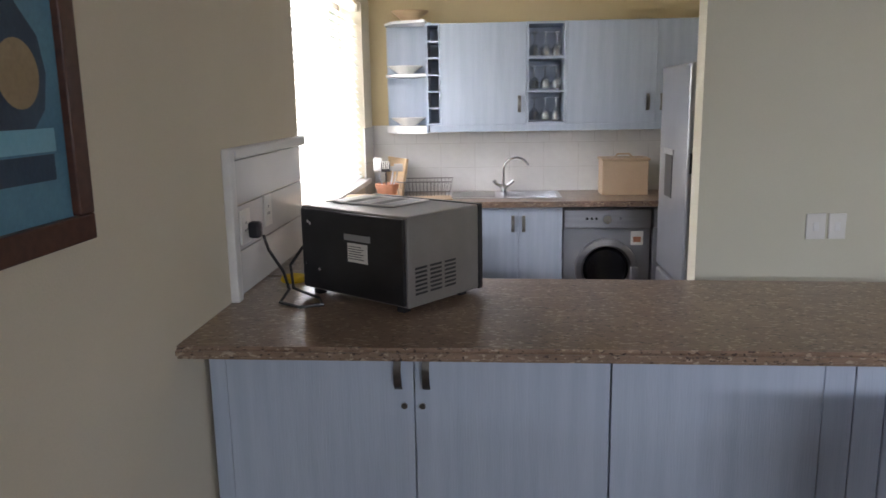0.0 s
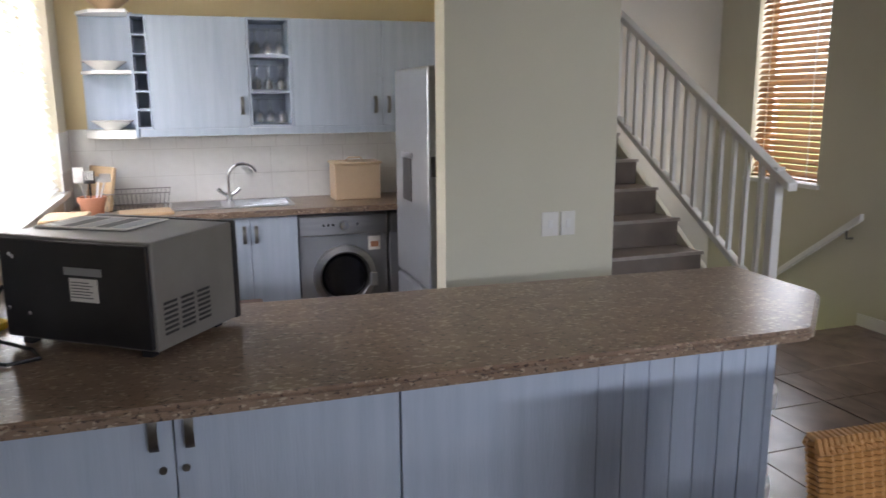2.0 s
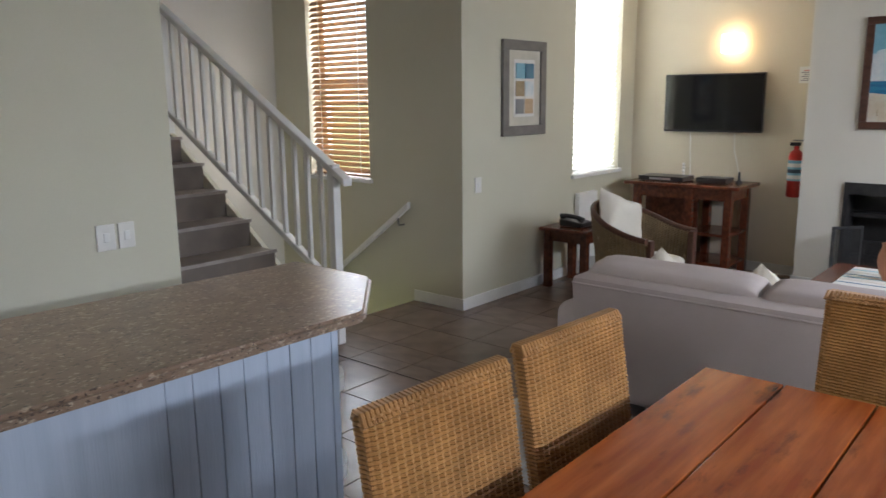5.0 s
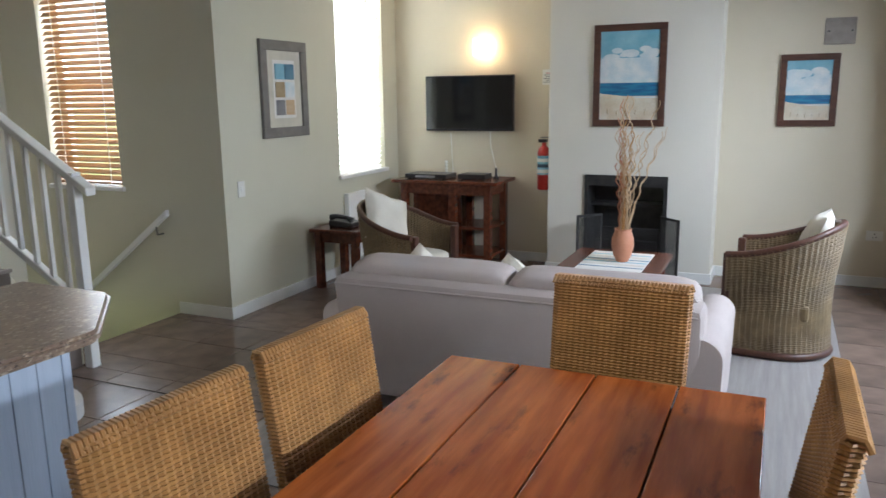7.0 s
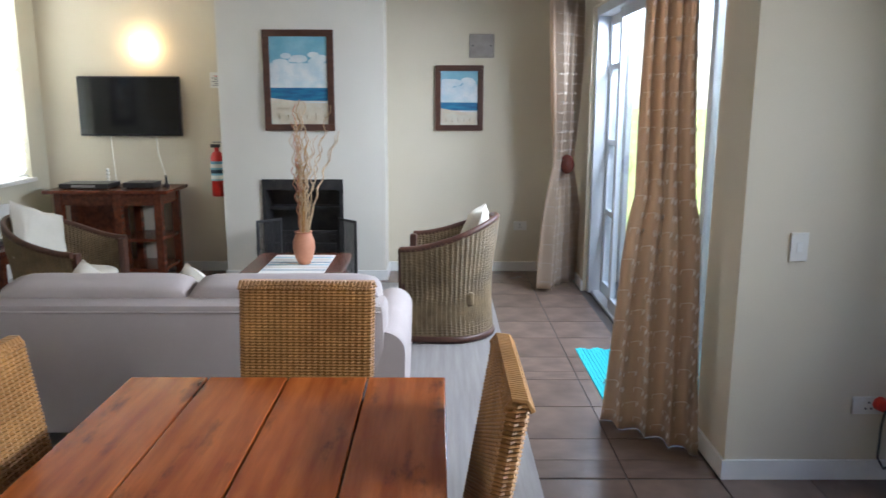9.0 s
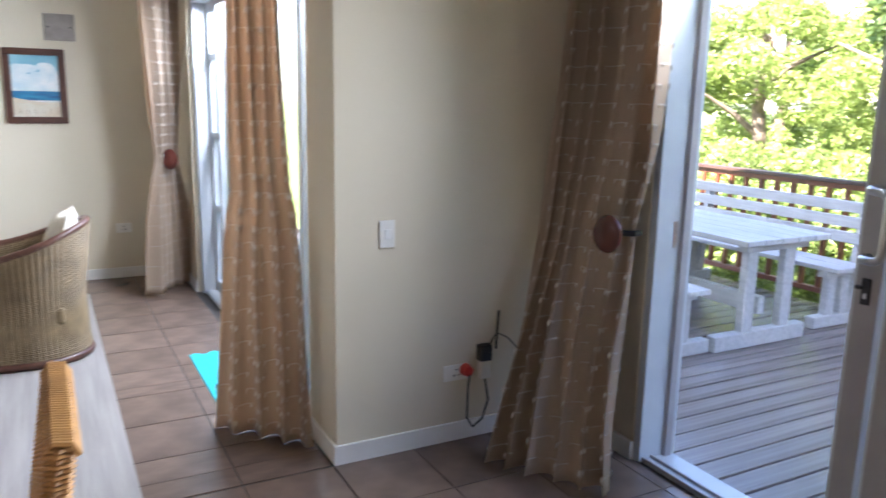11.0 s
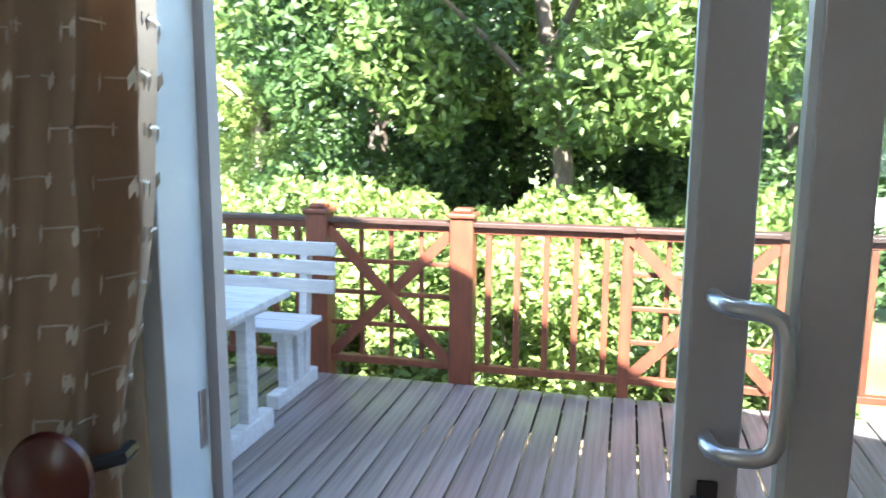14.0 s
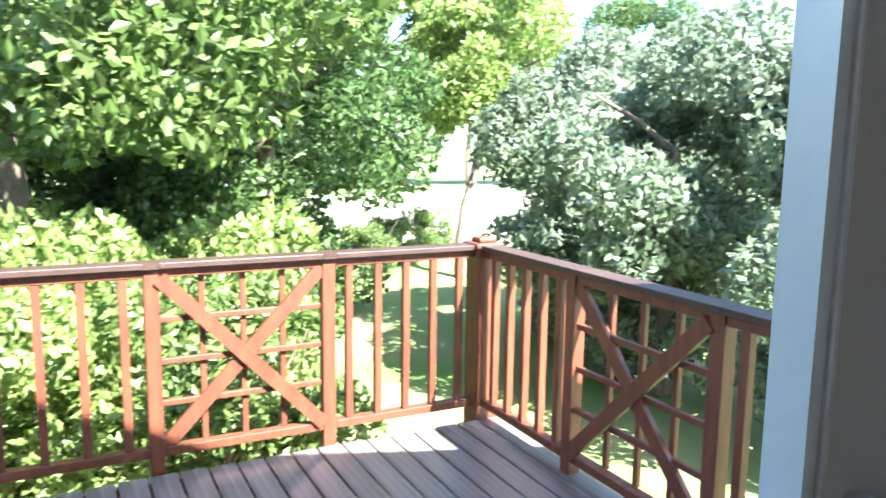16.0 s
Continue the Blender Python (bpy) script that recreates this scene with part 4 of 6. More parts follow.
bpart("body", (-0.10, 0.10, -0.14, 0.14, 0.008, 0.15), "black", tr, bevel=0.02)
bpart("top", (-0.09, 0.09, -0.13, 0.13, 0.15, 0.17), "pine", tr, bevel=0.008)
bpart("foot", (-0.08, 0.08, -0.12, 0.12, 0, 0.01), "black", tr)

# still life painting on the west wall
art = thing("still_life_painting", (0, 0, 0), "still life of a dark bottle in blue, mahogany frame", "painting")
y0, y1, z0, z1 = 0.77, 1.535, 1.275, 2.15
X = LW
bpart("canvas", (X, X + 0.012, y0 + 0.05, y1 - 0.05, z0 + 0.05, z1 - 0.05), "blue_mid", art)
for d in ((y0, y1, z0, z0 + 0.055), (y0, y1, z1 - 0.055, z1), (y0, y0 + 0.055, z0 + 0.055, z1 - 0.055), (y1 - 0.055, y1, z0 + 0.055, z1 - 0.055)):
    bpart("frame", (X, X + 0.03, *d), "frame_wood", art, "dark mahogany frame", bevel=0.004)
bpart("table_shadow", (X + 0.012, X + 0.0135, y0 + 0.06, y1 - 0.10, z0 + 0.135, z0 + 0.185), "blue_dark", art)
bpart("table_top", (X + 0.012, X + 0.013, y0 + 0.06, y1 - 0.09, z0 + 0.19, z0 + 0.235), "skyblue", art)
bm = bmesh.new()
prof = [(0.05, 0.26), (0.085, 0.29), (0.10, 0.35), (0.085, 0.41), (0.035, 0.455), (0.018, 0.48), (0.015, 0.535), (0.02, 0.537), (0.02, 0.55)]
cy = 1.325
vs = [bm.verts.new((X + 0.015, cy + r * 1.1, z0 + 0.235 + (z - 0.26) * 1.15)) for r, z in prof] + [bm.verts.new((X + 0.015, cy - r * 1.1, z0 + 0.235 + (z - 0.26) * 1.15)) for r, z in prof[::-1]]
bm.faces.new(vs)
part("painted_bottle", bm, "blue_dark", art)
bm = bmesh.new()
vs = [bm.verts.new((X + 0.0165, cy + 0.02 + 0.064 * math.cos(k * math.tau / 28), z0 + 0.335 + 0.064 * math.sin(k * math.tau / 28))) for k in range(28)]
bm.faces.new(vs)
part("painted_label", bm, "tan", art)

# ---- living room ----
def picture(name, m, w, h, frame_w, frame_m, label, painted):
    """A framed picture; local x runs along the wall, y out of it, z up from its lower edge."""
    t = thing(name, m, label, "picture")
    for d in ((-w / 2, w / 2, 0, frame_w), (-w / 2, w / 2, h - frame_w, h), (-w / 2, -w / 2 + frame_w, frame_w, h - frame_w), (w / 2 - frame_w, w / 2, frame_w, h - frame_w)):
        bpart("frame", (d[0], d[1], 0, 0.028, d[2], d[3]), frame_m, t, bevel=0.004)
    for k, (mt, x0, x1, a, b) in enumerate(painted):
        bpart("painted_field", (-w / 2 + frame_w + (w - 2 * frame_w) * x0, -w / 2 + frame_w + (w - 2 * frame_w) * x1, 0, 0.010 + 0.0015 * (k + 1), frame_w + (h - 2 * frame_w) * a, frame_w + (h - 2 * frame_w) * b), mt, t)
    return t


seascape = [("beach", 0, 1, 0, 0.27), ("sea", 0, 1, 0.27, 0.42), ("cloud", 0, 1, 0.42, 0.70), ("skyblue", 0, 1, 0.70, 1.0), ("cloud", 0, 1, 0.245, 0.262)]
for k in range(6):
    seascape.append(("tan", 0.05 + 0.16 * k, 0.062 + 0.16 * k, 0.04 + 0.01 * (k % 3), 0.11 + 0.015 * (k % 2)))
p1 = picture("seascape_painting", pose(6.43, 1.285, 1.29, 0, 0, 90), 0.585, 0.82, 0.055, "frame_wood", "seascape of beach and clouds in mahogany frame", seascape)
p2 = picture("seascape_painting", pose(TVW, -0.057, 1.28, 0, 0, 90), 0.425, 0.565, 0.05, "frame_wood", "small seascape with pale beach in mahogany frame", seascape)


def cloud_blob(parent, w, lo, hi, seed):
    """Uneven painted cloud edge and a curved shoreline."""
    rng = random.Random(seed)
    bm = bmesh.new()
    for k in range(12):
        cx, cz, r = rng.uniform(-w, w), rng.uniform(lo, hi), rng.uniform(0.03, 0.07)
        cx = max(-w + r, min(w - r, cx))
        bm.faces.new([bm.verts.new((cx + r * math.cos(a * math.tau / 14), 0.0195 + 0.0003 * k, cz + 0.5 * r * math.sin(a * math.tau / 14))) for a in range(14)])
    part("painted_cloud", bm, "cloud", parent)


cloud_blob(p1, 0.236, 0.50, 0.62, 3)
cloud_blob(p2, 0.16, 0.34, 0.44, 5)
for p, w, z in ((p1, 0.237, 0.25), (p2, 0.162, 0.175)):
    bm = bmesh.new()
    bm.faces.new([bm.verts.new((x, 0.0235, zz)) for x, zz in ((w, z + 0.02), (w, z - 0.06), (-w, z - 0.06), (-w, z - 0.03), (-w * 0.4, z - 0.02), (w * 0.3, z))])
    part("painted_shore", bm, "beach", p)
fields = [("mount", 0, 1, 0, 1), ("paper", 0.18, 0.82, 0.12, 0.88)]
for r in range(3):
    for c in range(2):
        fields.append((("blue_mid", "skyblue", "pine", "silver", "cloud", "tan")[(r * 2 + c + 2) % 6], 0.22 + 0.29 * c, 0.48 + 0.29 * c, 0.16 + 0.235 * r, 0.36 + 0.235 * r))
picture("collage_print", pose(4.915, NW, 1.262, 0, 0, 180), 0.585, 0.72, 0.075, "frame_grey", "six small prints in a weathered grey frame", fields)

tv = thing("television", (6.72, 2.83, 1.228), "flat black television mounted on the wall", "television")
bpart("casing", (0.0, 0.045, -0.445, 0.445, 0, 0.515), "black", tv, bevel=0.006)
bpart("screen", (-0.003, 0.0, -0.435, 0.435, 0.018, 0.503), "screen", tv, "glossy black screen")
bpart("bracket", (0.045, 0.08, -0.15, 0.15, 0.15, 0.35), "black", tv)
for y, y2 in ((0.205, 0.19), (-0.20, -0.27)):
    cbl = bmesh.new()
    tube(cbl, [(0.05, y, 0.01), (0.065, y, -0.15), (0.06, y2, -0.41)], 0.005, 6)
    part("cable", cbl, "paper", tv, "thin pale cable")

sc = thing("wall_lamp", (6.8, 2.69, 1.99), "lit square glass wall lamp above television", "lamp")
bpart("back_plate", (-0.02, 0, -0.05, 0.05, -0.06, 0.06), "chrome", sc)
bpart("shade", (-0.10, -0.02, -0.085, 0.085, -0.075, 0.085), "lampglow", sc, "glowing frosted glass shade", bevel=0.012)
bl = bpy.data.lights.new("wall_lamp_bulb", "POINT")
bl.energy, bl.color, bl.shadow_soft_size = 0.12, (1.0, 0.75, 0.45), 0.06
bulb = new("wall_lamp_bulb", bl)
bulb.location = (6.62, 2.69, 2.02)
vent = thing("wall_vent", (TVW, -0.25, 1.91), "grey square vent cover high on the wall", "vent")
bpart("cover", (-0.02, 0, -0.108, 0.108, 0, 0.20), "nosing", vent, bevel=0.004)
for s in (-1, 1):
    bpart("screw", (-0.024, -0.02, s * 0.08 - 0.006, s * 0.08 + 0.006, 0.094, 0.106), "black", vent)
nt = thing("notice", (TVW, 2.075, 1.645), "small printed paper notice on the wall", "notice")
bpart("sheet", (-0.003, 0, -0.06, 0.06, 0, 0.135), "paper", nt)
for k in range(6):
    bpart("print_line", (-0.0036, -0.003, -0.045, 0.045 - 0.02 * (k % 2), 0.02 + 0.016 * k, 0.026 + 0.016 * k), "redplastic" if k > 4 else "ink", nt)
fe = thing("fire_extinguisher", (6.71, 2.085, 0.70), "red fire extinguisher on the wall beside chimney", "extinguisher")
bm = bmesh.new()
lathe(bm, [(0.05, 0), (0.058, 0.01), (0.058, 0.34), (0.045, 0.38), (0.02, 0.40), (0.02, 0.43)], seg=20)
part("cylinder", bm, "red", fe, smooth=True)
bm = bmesh.new()
lathe(bm, [(0.0588, 0.14), (0.0592, 0.142), (0.0592, 0.31), (0.0588, 0.312)], seg=20)
part("label", bm, "skyblue", fe, "blue and white printed label")
for k, mt in enumerate(("paper", "blue_dark", "paper")):
    bm = bmesh.new()
    lathe(bm, [(0.0594, 0.155 + k * 0.05), (0.0597, 0.157 + k * 0.05), (0.0597, 0.185 + k * 0.05), (0.0594, 0.187 + k * 0.05)], seg=20)
    part("label_band", bm, mt, fe)
bpart("valve", (-0.02, 0.02, -0.03, 0.05, 0.43, 0.46), "black", fe, bevel=0.004)
bpart("lever", (-0.012, 0.012, -0.09, 0.03, 0.47, 0.482), "pewter", fe)
bpart("bracket", (0.055, 0.09, -0.04, 0.04, 0.2, 0.26), "black", fe)

# fireplace
fp = thing("fireplace", (0, 0, 0), "black iron fireplace with folding mesh screen", "fireplace")
bpart("back_plate", (6.70, 6.72, 0.945, 1.625, 0.13, 0.875), "blackmatt", fp)
for y in (0.94, 1.60):
    bpart("side_plate", (6.41, 6.70, y, y + 0.03, 0.12, 0.88), "blackmatt", fp)
bpart("hood", (6.41, 6.70, 0.97, 1.60, 0.79, 0.88), "blackmatt", fp)
bpart("hearth", (6.40, 6.70, 0.94, 1.63, 0.0, 0.13), "blackmatt", fp)
for k in range(9):
    bpart("grate_bar", (6.46, 6.48, 1.02 + k * 0.06, 1.03 + k * 0.06, 0.13, 0.30), "blackmatt", fp)
bpart("grate_bar", (6.45, 6.49, 1.0, 1.56, 0.30, 0.32), "blackmatt", fp)
bpart("smoke_shelf", (6.55, 6.70, 0.97, 1.60, 0.60, 0.63), "blackmatt", fp)
fs = thing("fire_screen", (0, 0, 0), "black folding fire screen standing before fireplace", "fire screen")
for y0, x0, y1, x1, nm in ((0.80, 6.12, 0.97, 6.30, "wing"), (1.45, 6.30, 1.62, 6.12, "wing"), (0.97, 6.30, 1.45, 6.30, "centre")):
    d = Vector((x1 - x0, y1 - y0, 0))
    mm = Matrix.Translation((x0, y0, 0)) @ Matrix.Rotation(math.atan2(d.y, d.x), 4, "Z")
    L = d.length
    h = 0.57 if nm == "wing" else 0.46
    w = bmesh.new()
    for dd in ((0, L, 0, 0.02), (0, L, h - 0.02, h), (0, 0.02, 0.02, h - 0.02), (L - 0.02, L, 0.02, h - 0.02)):
        box(w, dd[0], dd[1], -0.006, 0.006, dd[2], dd[3], m=mm)
    f = part("screen_frame", w, "blackmatt", fs)
    w = bmesh.new()
    k = 0.03
    while k < L - 0.02:
        box(w, k, k + 0.003, -0.002, 0.002, 0.02, h - 0.02, m=mm)
        k += 0.011
    z = 0.03
    while z < h - 0.02:
        box(w, 0.02, L - 0.02, -0.0025, 0.0015, z, z + 0.003, m=mm)
        z += 0.014
    part("mesh", w, "blackmatt", f, "fine black wire mesh")

# console with shelves
cn = thing("console_table", (0, 0, 0), "dark reddish wooden console with open shelves", "console")
bpart("top", (6.24, 6.78, 2.38, 3.42, 0.77, 0.80), "wood", cn, bevel=0.006)
bpart("apron", (6.29, 6.75, 2.46, 3.34, 0.67, 0.77), "wood", cn)
for x in (6.28, 6.70):
    for y in (2.45, 2.79, 3.28):
        bpart("leg", (x, x + 0.065, y, y + 0.065, 0, 0.77), "wood", cn, bevel=0.004)
for z in (0.10, 0.36):
    bpart("shelf", (6.29, 6.75, 2.46, 3.34 if z < 0.2 else 2.85, z, z + 0.025), "wood", cn)
bpart("side_panel", (6.50, 6.52, 2.82, 3.32, 0.12, 0.67), "wood", cn)
dvd = thing("disc_player", (6.48, 3.12, 0.80), "slim black disc player on the console", "player")
bpart("case", (-0.13, 0.13, -0.21, 0.21, 0.006, 0.045), "black", dvd, bevel=0.004)
bpart("display", (-0.134, -0.13, -0.10, 0.10, 0.015, 0.035), "silver", dvd)
for s in (-1, 1):
    bpart("foot", (-0.1, 0.1, s * 0.17 - 0.01, s * 0.17 + 0.01, 0, 0.008), "black", dvd)
dec = thing("decoder", (6.50, 2.68, 0.80), "small black decoder box on the console", "decoder")
bpart("case", (-0.10, 0.10, -0.13, 0.13, 0.006, 0.05), "black", dec, bevel=0.004)
bpart("foot", (-0.08, 0.08, -0.1, 0.1, 0, 0.008), "black", dec)
ant = thing("indoor_aerial", (6.58, 2.50, 0.80), "small black aerial standing on console", "aerial")
bm = bmesh.new()
lathe(bm, [(0.03, 0), (0.03, 0.012), (0.012, 0.03), (0.010, 0.09), (0.006, 0.10)], seg=14)
part("stand", bm, "black", ant, smooth=True)
bd = thing("bead_string", (6.62, 3.02, 0.80), "string of pale beads on cable", "beads")
for k in range(5):
    bm = bmesh.new()
    bmesh.ops.create_icosphere(bm, subdivisions=2, radius=0.016, matrix=Matrix.Translation((0, 0, 0.016 + 0.031 * k)))
    part("bead", bm, "porcelain", bd, smooth=True)

# side table, telephone, heater
sd = thing("side_table", (0, 0, 0), "small dark wooden side table with square legs", "side table")
bpart("top", (5.12, 5.62, 3.14, 3.60, 0.475, 0.505), "wood", sd, bevel=0.006)
bpart("apron", (5.17, 5.57, 3.19, 3.56, 0.39, 0.475), "wood", sd)
for x in (5.15, 5.53):
    for y in (3.17, 3.51):
        bpart("leg", (x, x + 0.06, y, y + 0.06, 0, 0.475), "wood", sd, bevel=0.004)
ph = thing("telephone", (5.34, 3.38, 0.505), "black desk telephone on side table", "telephone")
bm = bmesh.new()
vs = box(bm, -0.09, 0.09, -0.11, 0.11, 0, 0.06, bevel=0.012)
for v in vs:
    v.co.z *= 0.65 + 0.35 * (v.co.y + 0.11) / 0.22
part("base", bm, "black", ph)
bm = bmesh.new()
tube(bm, [(-0.06, -0.10, 0.06), (-0.06, -0.05, 0.082), (-0.06, 0.05, 0.09), (-0.06, 0.10, 0.075)], [0.028, 0.018, 0.018, 0.028], 10)
part("handset", bm, "black", ph, smooth=True)
ht = thing("panel_heater", (5.88, 3.60, 0), "slim white panel heater against the wall", "heater")
bpart("panel", (-0.16, 0.16, -0.03, 0.02, 0.12, 0.72), "white", ht, bevel=0.008)
for x in (-0.12, 0.12):
    bpart("foot", (x - 0.02, x + 0.02, -0.09, 0.02, 0, 0.12), "white", ht)


def pad(name, sx, sy, sz, material, parent, m, seg=10, power=3.0, piping=False, label=""):
    """A soft cushion: a superellipsoid."""
    bm = bmesh.new()
    bmesh.ops.create_cube(bm, size=2)
    bmesh.ops.subdivide_edges(bm, edges=bm.edges[:], cuts=seg, use_grid_fill=True)
    for v in bm.verts:
        d = v.co.normalized()
        k = (abs(d.x) ** power + abs(d.y) ** power + abs(d.z) ** power) ** (-1 / power)
        p = d * k
        p += 0.015 * noise.noise_vector(p * 2.5 + Vector((sx, sy, sz)) * 9)
        v.co = m @ Vector((p.x * sx / 2, p.y * sy / 2, p.z * sz / 2))
    return part(name, bm, material, parent, label, smooth=True)


def pillow(parent_matrix, s, label, material="cushion"):
    """A square scatter cushion, thin towards its corners."""
    bm = bmesh.new()
    bmesh.ops.create_grid(bm, x_segments=14, y_segments=14, size=1)
    top = list(bm.verts)
    bmesh.ops.duplicate(bm, geom=bm.faces[:])
    for i, v in enumerate(bm.verts):
        x, y = v.co.x, v.co.y
        t = (max(0, 1 - x ** 4) * max(0, 1 - y ** 4)) ** 0.6
        pinch = 1 - 0.10 * (1 - abs(x * y))
        v.co = Vector((x * s / 2 * pinch, y * s / 2 * pinch, (0.075 if i < len(top) else -0.075) * t + 0.004 * math.sin(7 * x + 3 * y)))
    bmesh.ops.remove_doubles(bm, verts=bm.verts, dist=0.001)
    ob = tagged(part("scatter_cushion", bm, material, smooth=True), label, "cushion", "scatter cushions")
    ob.matrix_world = parent_matrix
    return ob


# sofa seen from behind
so = thing("sofa", (0, 0, 0), "pinkish beige two-seat sofa with loose back cushions", "sofa")
SX = 2.98
bm = bmesh.new()
vs = box(bm, SX, SX + 0.22, 0.34, 2.04, 0.10, 0.72, bevel=0.04)
for v in vs:
    v.co.x += 0.10 * (1 - v.co.z / 0.72) + 0.02
part("back", bm, "sofa", so, smooth=True)
bpart("base", (SX + 0.12, SX + 0.88, 0.30, 2.08, 0.10, 0.32), "sofa", so, bevel=0.03)
for y in (0.29, 1.96):
    bm = bmesh.new()
    pts = []
    for k in range(12):
        a = math.pi * k / 11
        pts.append((0.085 - 0.095 * math.cos(a), 0.50 + 0.09 * math.sin(a)))
    pts += [(0.17, 0.12), (0.0, 0.12)]
    lo = [bm.verts.new((SX + 0.06, y - 0.02 + u, z)) for u, z in pts]
    hi = [bm.verts.new((SX + 0.90, y - 0.02 + u, z * 0.97)) for u, z in pts]
    bm.faces.new(lo); bm.faces.new(hi[::-1])
    for k in range(len(pts)):
        bm.faces.new((lo[k], lo[(k + 1) % len(pts)], hi[(k + 1) % len(pts)], hi[k]))
    part("arm", bm, "sofa", so, smooth=True)
for y in (0.78, 1.60):
    pad("back_cushion", 0.22, 0.83, 0.44, "sofa", so, pose(SX + 0.25, y, 0.56, 0, -8, 0), power=9)
    pad("seat_cushion", 0.66, 0.82, 0.17, "sofa", so, pose(SX + 0.54, y, 0.40), power=6)
for x in (SX + 0.14, SX + 0.80):
    for y in (0.36, 2.0):
        bpart("foot", (x - 0.03, x + 0.03, y - 0.03, y + 0.03, 0.006, 0.10), "frame_wood", so)
for y0, y1, zz in ((0.36, 2.02, 0.715),):
    bm = bmesh.new()
    tube(bm, [(SX + 0.022, y0, zz - 0.03), (SX + 0.022, y1, zz - 0.03)], 0.005, 6)
    part("piping", bm, "sofa", so)
pillow(pose(3.45, 1.76, 0.60, 0, 72, 10) @ pose(0, 0, 0, 0, 0, 45), 0.34, "patterned cream scatter cushion on the sofa")
pillow(pose(3.45, 1.26, 0.585, 0, 72, -10) @ pose(0, 0, 0, 0, 0, 45), 0.34, "pale yellow scatter cushion on the sofa", "cushion")

# coffee table with runner, vase and twigs
ct = thing("coffee_table", (0, 0, 0), "dark reddish wooden coffee table", "coffee table")
bpart("top", (4.45, 5.40, 0.75, 1.41, 0.42, 0.45), "wood", ct, bevel=0.006)
bpart("apron", (4.51, 5.34, 0.81, 1.35, 0.34, 0.42), "wood", ct)
for x in (4.49, 5.30):
    for y in (0.79, 1.31):
        bpart("leg", (x, x + 0.06, y, y + 0.06, 0.006, 0.42), "wood", ct, bevel=0.004)
rn = thing("table_runner", (0, 0, 0), "pale striped cloth runner with fringe on table", "table runner")
bpart("cloth", (4.62, 5.30, 0.86, 1.28, 0.45, 0.4545), "paper", rn)
for k, mt in enumerate(("skyblue", "paper", "blue_mid", "cushion", "skyblue", "blue_mid", "cushion", "skyblue")):
    bpart("stripe", (4.64 + k * 0.08, 4.66 + 0.08 * k, 0.86, 1.28, 0.4545, 0.4552), mt, rn)
vz = thing("vase", (5.0, 1.03, 0.4552), "terracotta pink vase holding dry twigs", "vase")
bm = bmesh.new()
lathe(bm, [(0.037, 0), (0.060, 0.045), (0.074, 0.11), (0.072, 0.155), (0.056, 0.20), (0.054, 0.214), (0.061, 0.223), (0.051, 0.223), (0.045, 0.18), (0.001, 0.17)], seg=28)
part("body", bm, "terracotta", vz, smooth=True)
rng = random.Random(11)
for k in range(24):
    lean_x, lean_y = rng.uniform(-0.06, 0.06), rng.uniform(-0.06, 0.07)
    if k > 17:
        lean_y = -0.10 - 0.03 * (k - 18)
    hgt = rng.uniform(0.70, 1.0) if k > 17 else rng.uniform(0.55, 1.0)
    curl = rng.uniform(0.008, 0.018)
    pts = []
    for j in range(44):
        u = j / 43
        tw = 40 * u + k
        am = curl * min(1, max(0, (u - 0.25) * 3))
        pts.append((0.02 * math.sin(k) + lean_x * u ** 1.5 + am * math.sin(tw), 0.02 * math.cos(k) + lean_y * u ** 1.4 + am * math.cos(tw), 0.10 + hgt * u))
    tw_bm = bmesh.new()
    tube(tw_bm, pts, [0.0062 * (1 - 0.5 * j / 43) for j in range(44)], 5)
    part("twig", tw_bm, "terracotta" if k % 4 == 0 and k < 16 else "wicker" if k % 4 == 1 and k < 18 else "pine", vz, smooth=True)


def weave(name, surf, rows, cols, parent, material, amp=0.004, closed=True, width=0.94, label=""):
    """Woven strands over a surface surf(u, v) -> point, normal; strands run along u and pass in and out of the stakes."""
    vs, fs = [], []
    n = cols * 4
    for r in range(rows):
        base = len(vs)
        side = 1.0 if r % 2 else 0.45
        for i in range(n + (0 if closed else 1)):
            u = i / n
            ph = side * math.cos(math.pi * i / 2) - (0.25 if r % 2 else 0)
            for dv, off in ((-width / 2, -0.002), (0.0, 0.002), (width / 2, -0.002)):
                p, nn = surf(u, (r + 0.5 + dv) / rows)
                vs.append(p + nn * (off + amp * ph))
        for i in range(n):
            a, b = base + 3 * i, base + 3 * ((i + 1) % n if closed else i + 1)
            fs += [(a, b, b + 1, a + 1), (a + 1, b + 1, b + 2, a + 2)]
    ob = raw(name, vs, fs, material, parent, label)
    ob["kind"] = "stuff"
    return ob


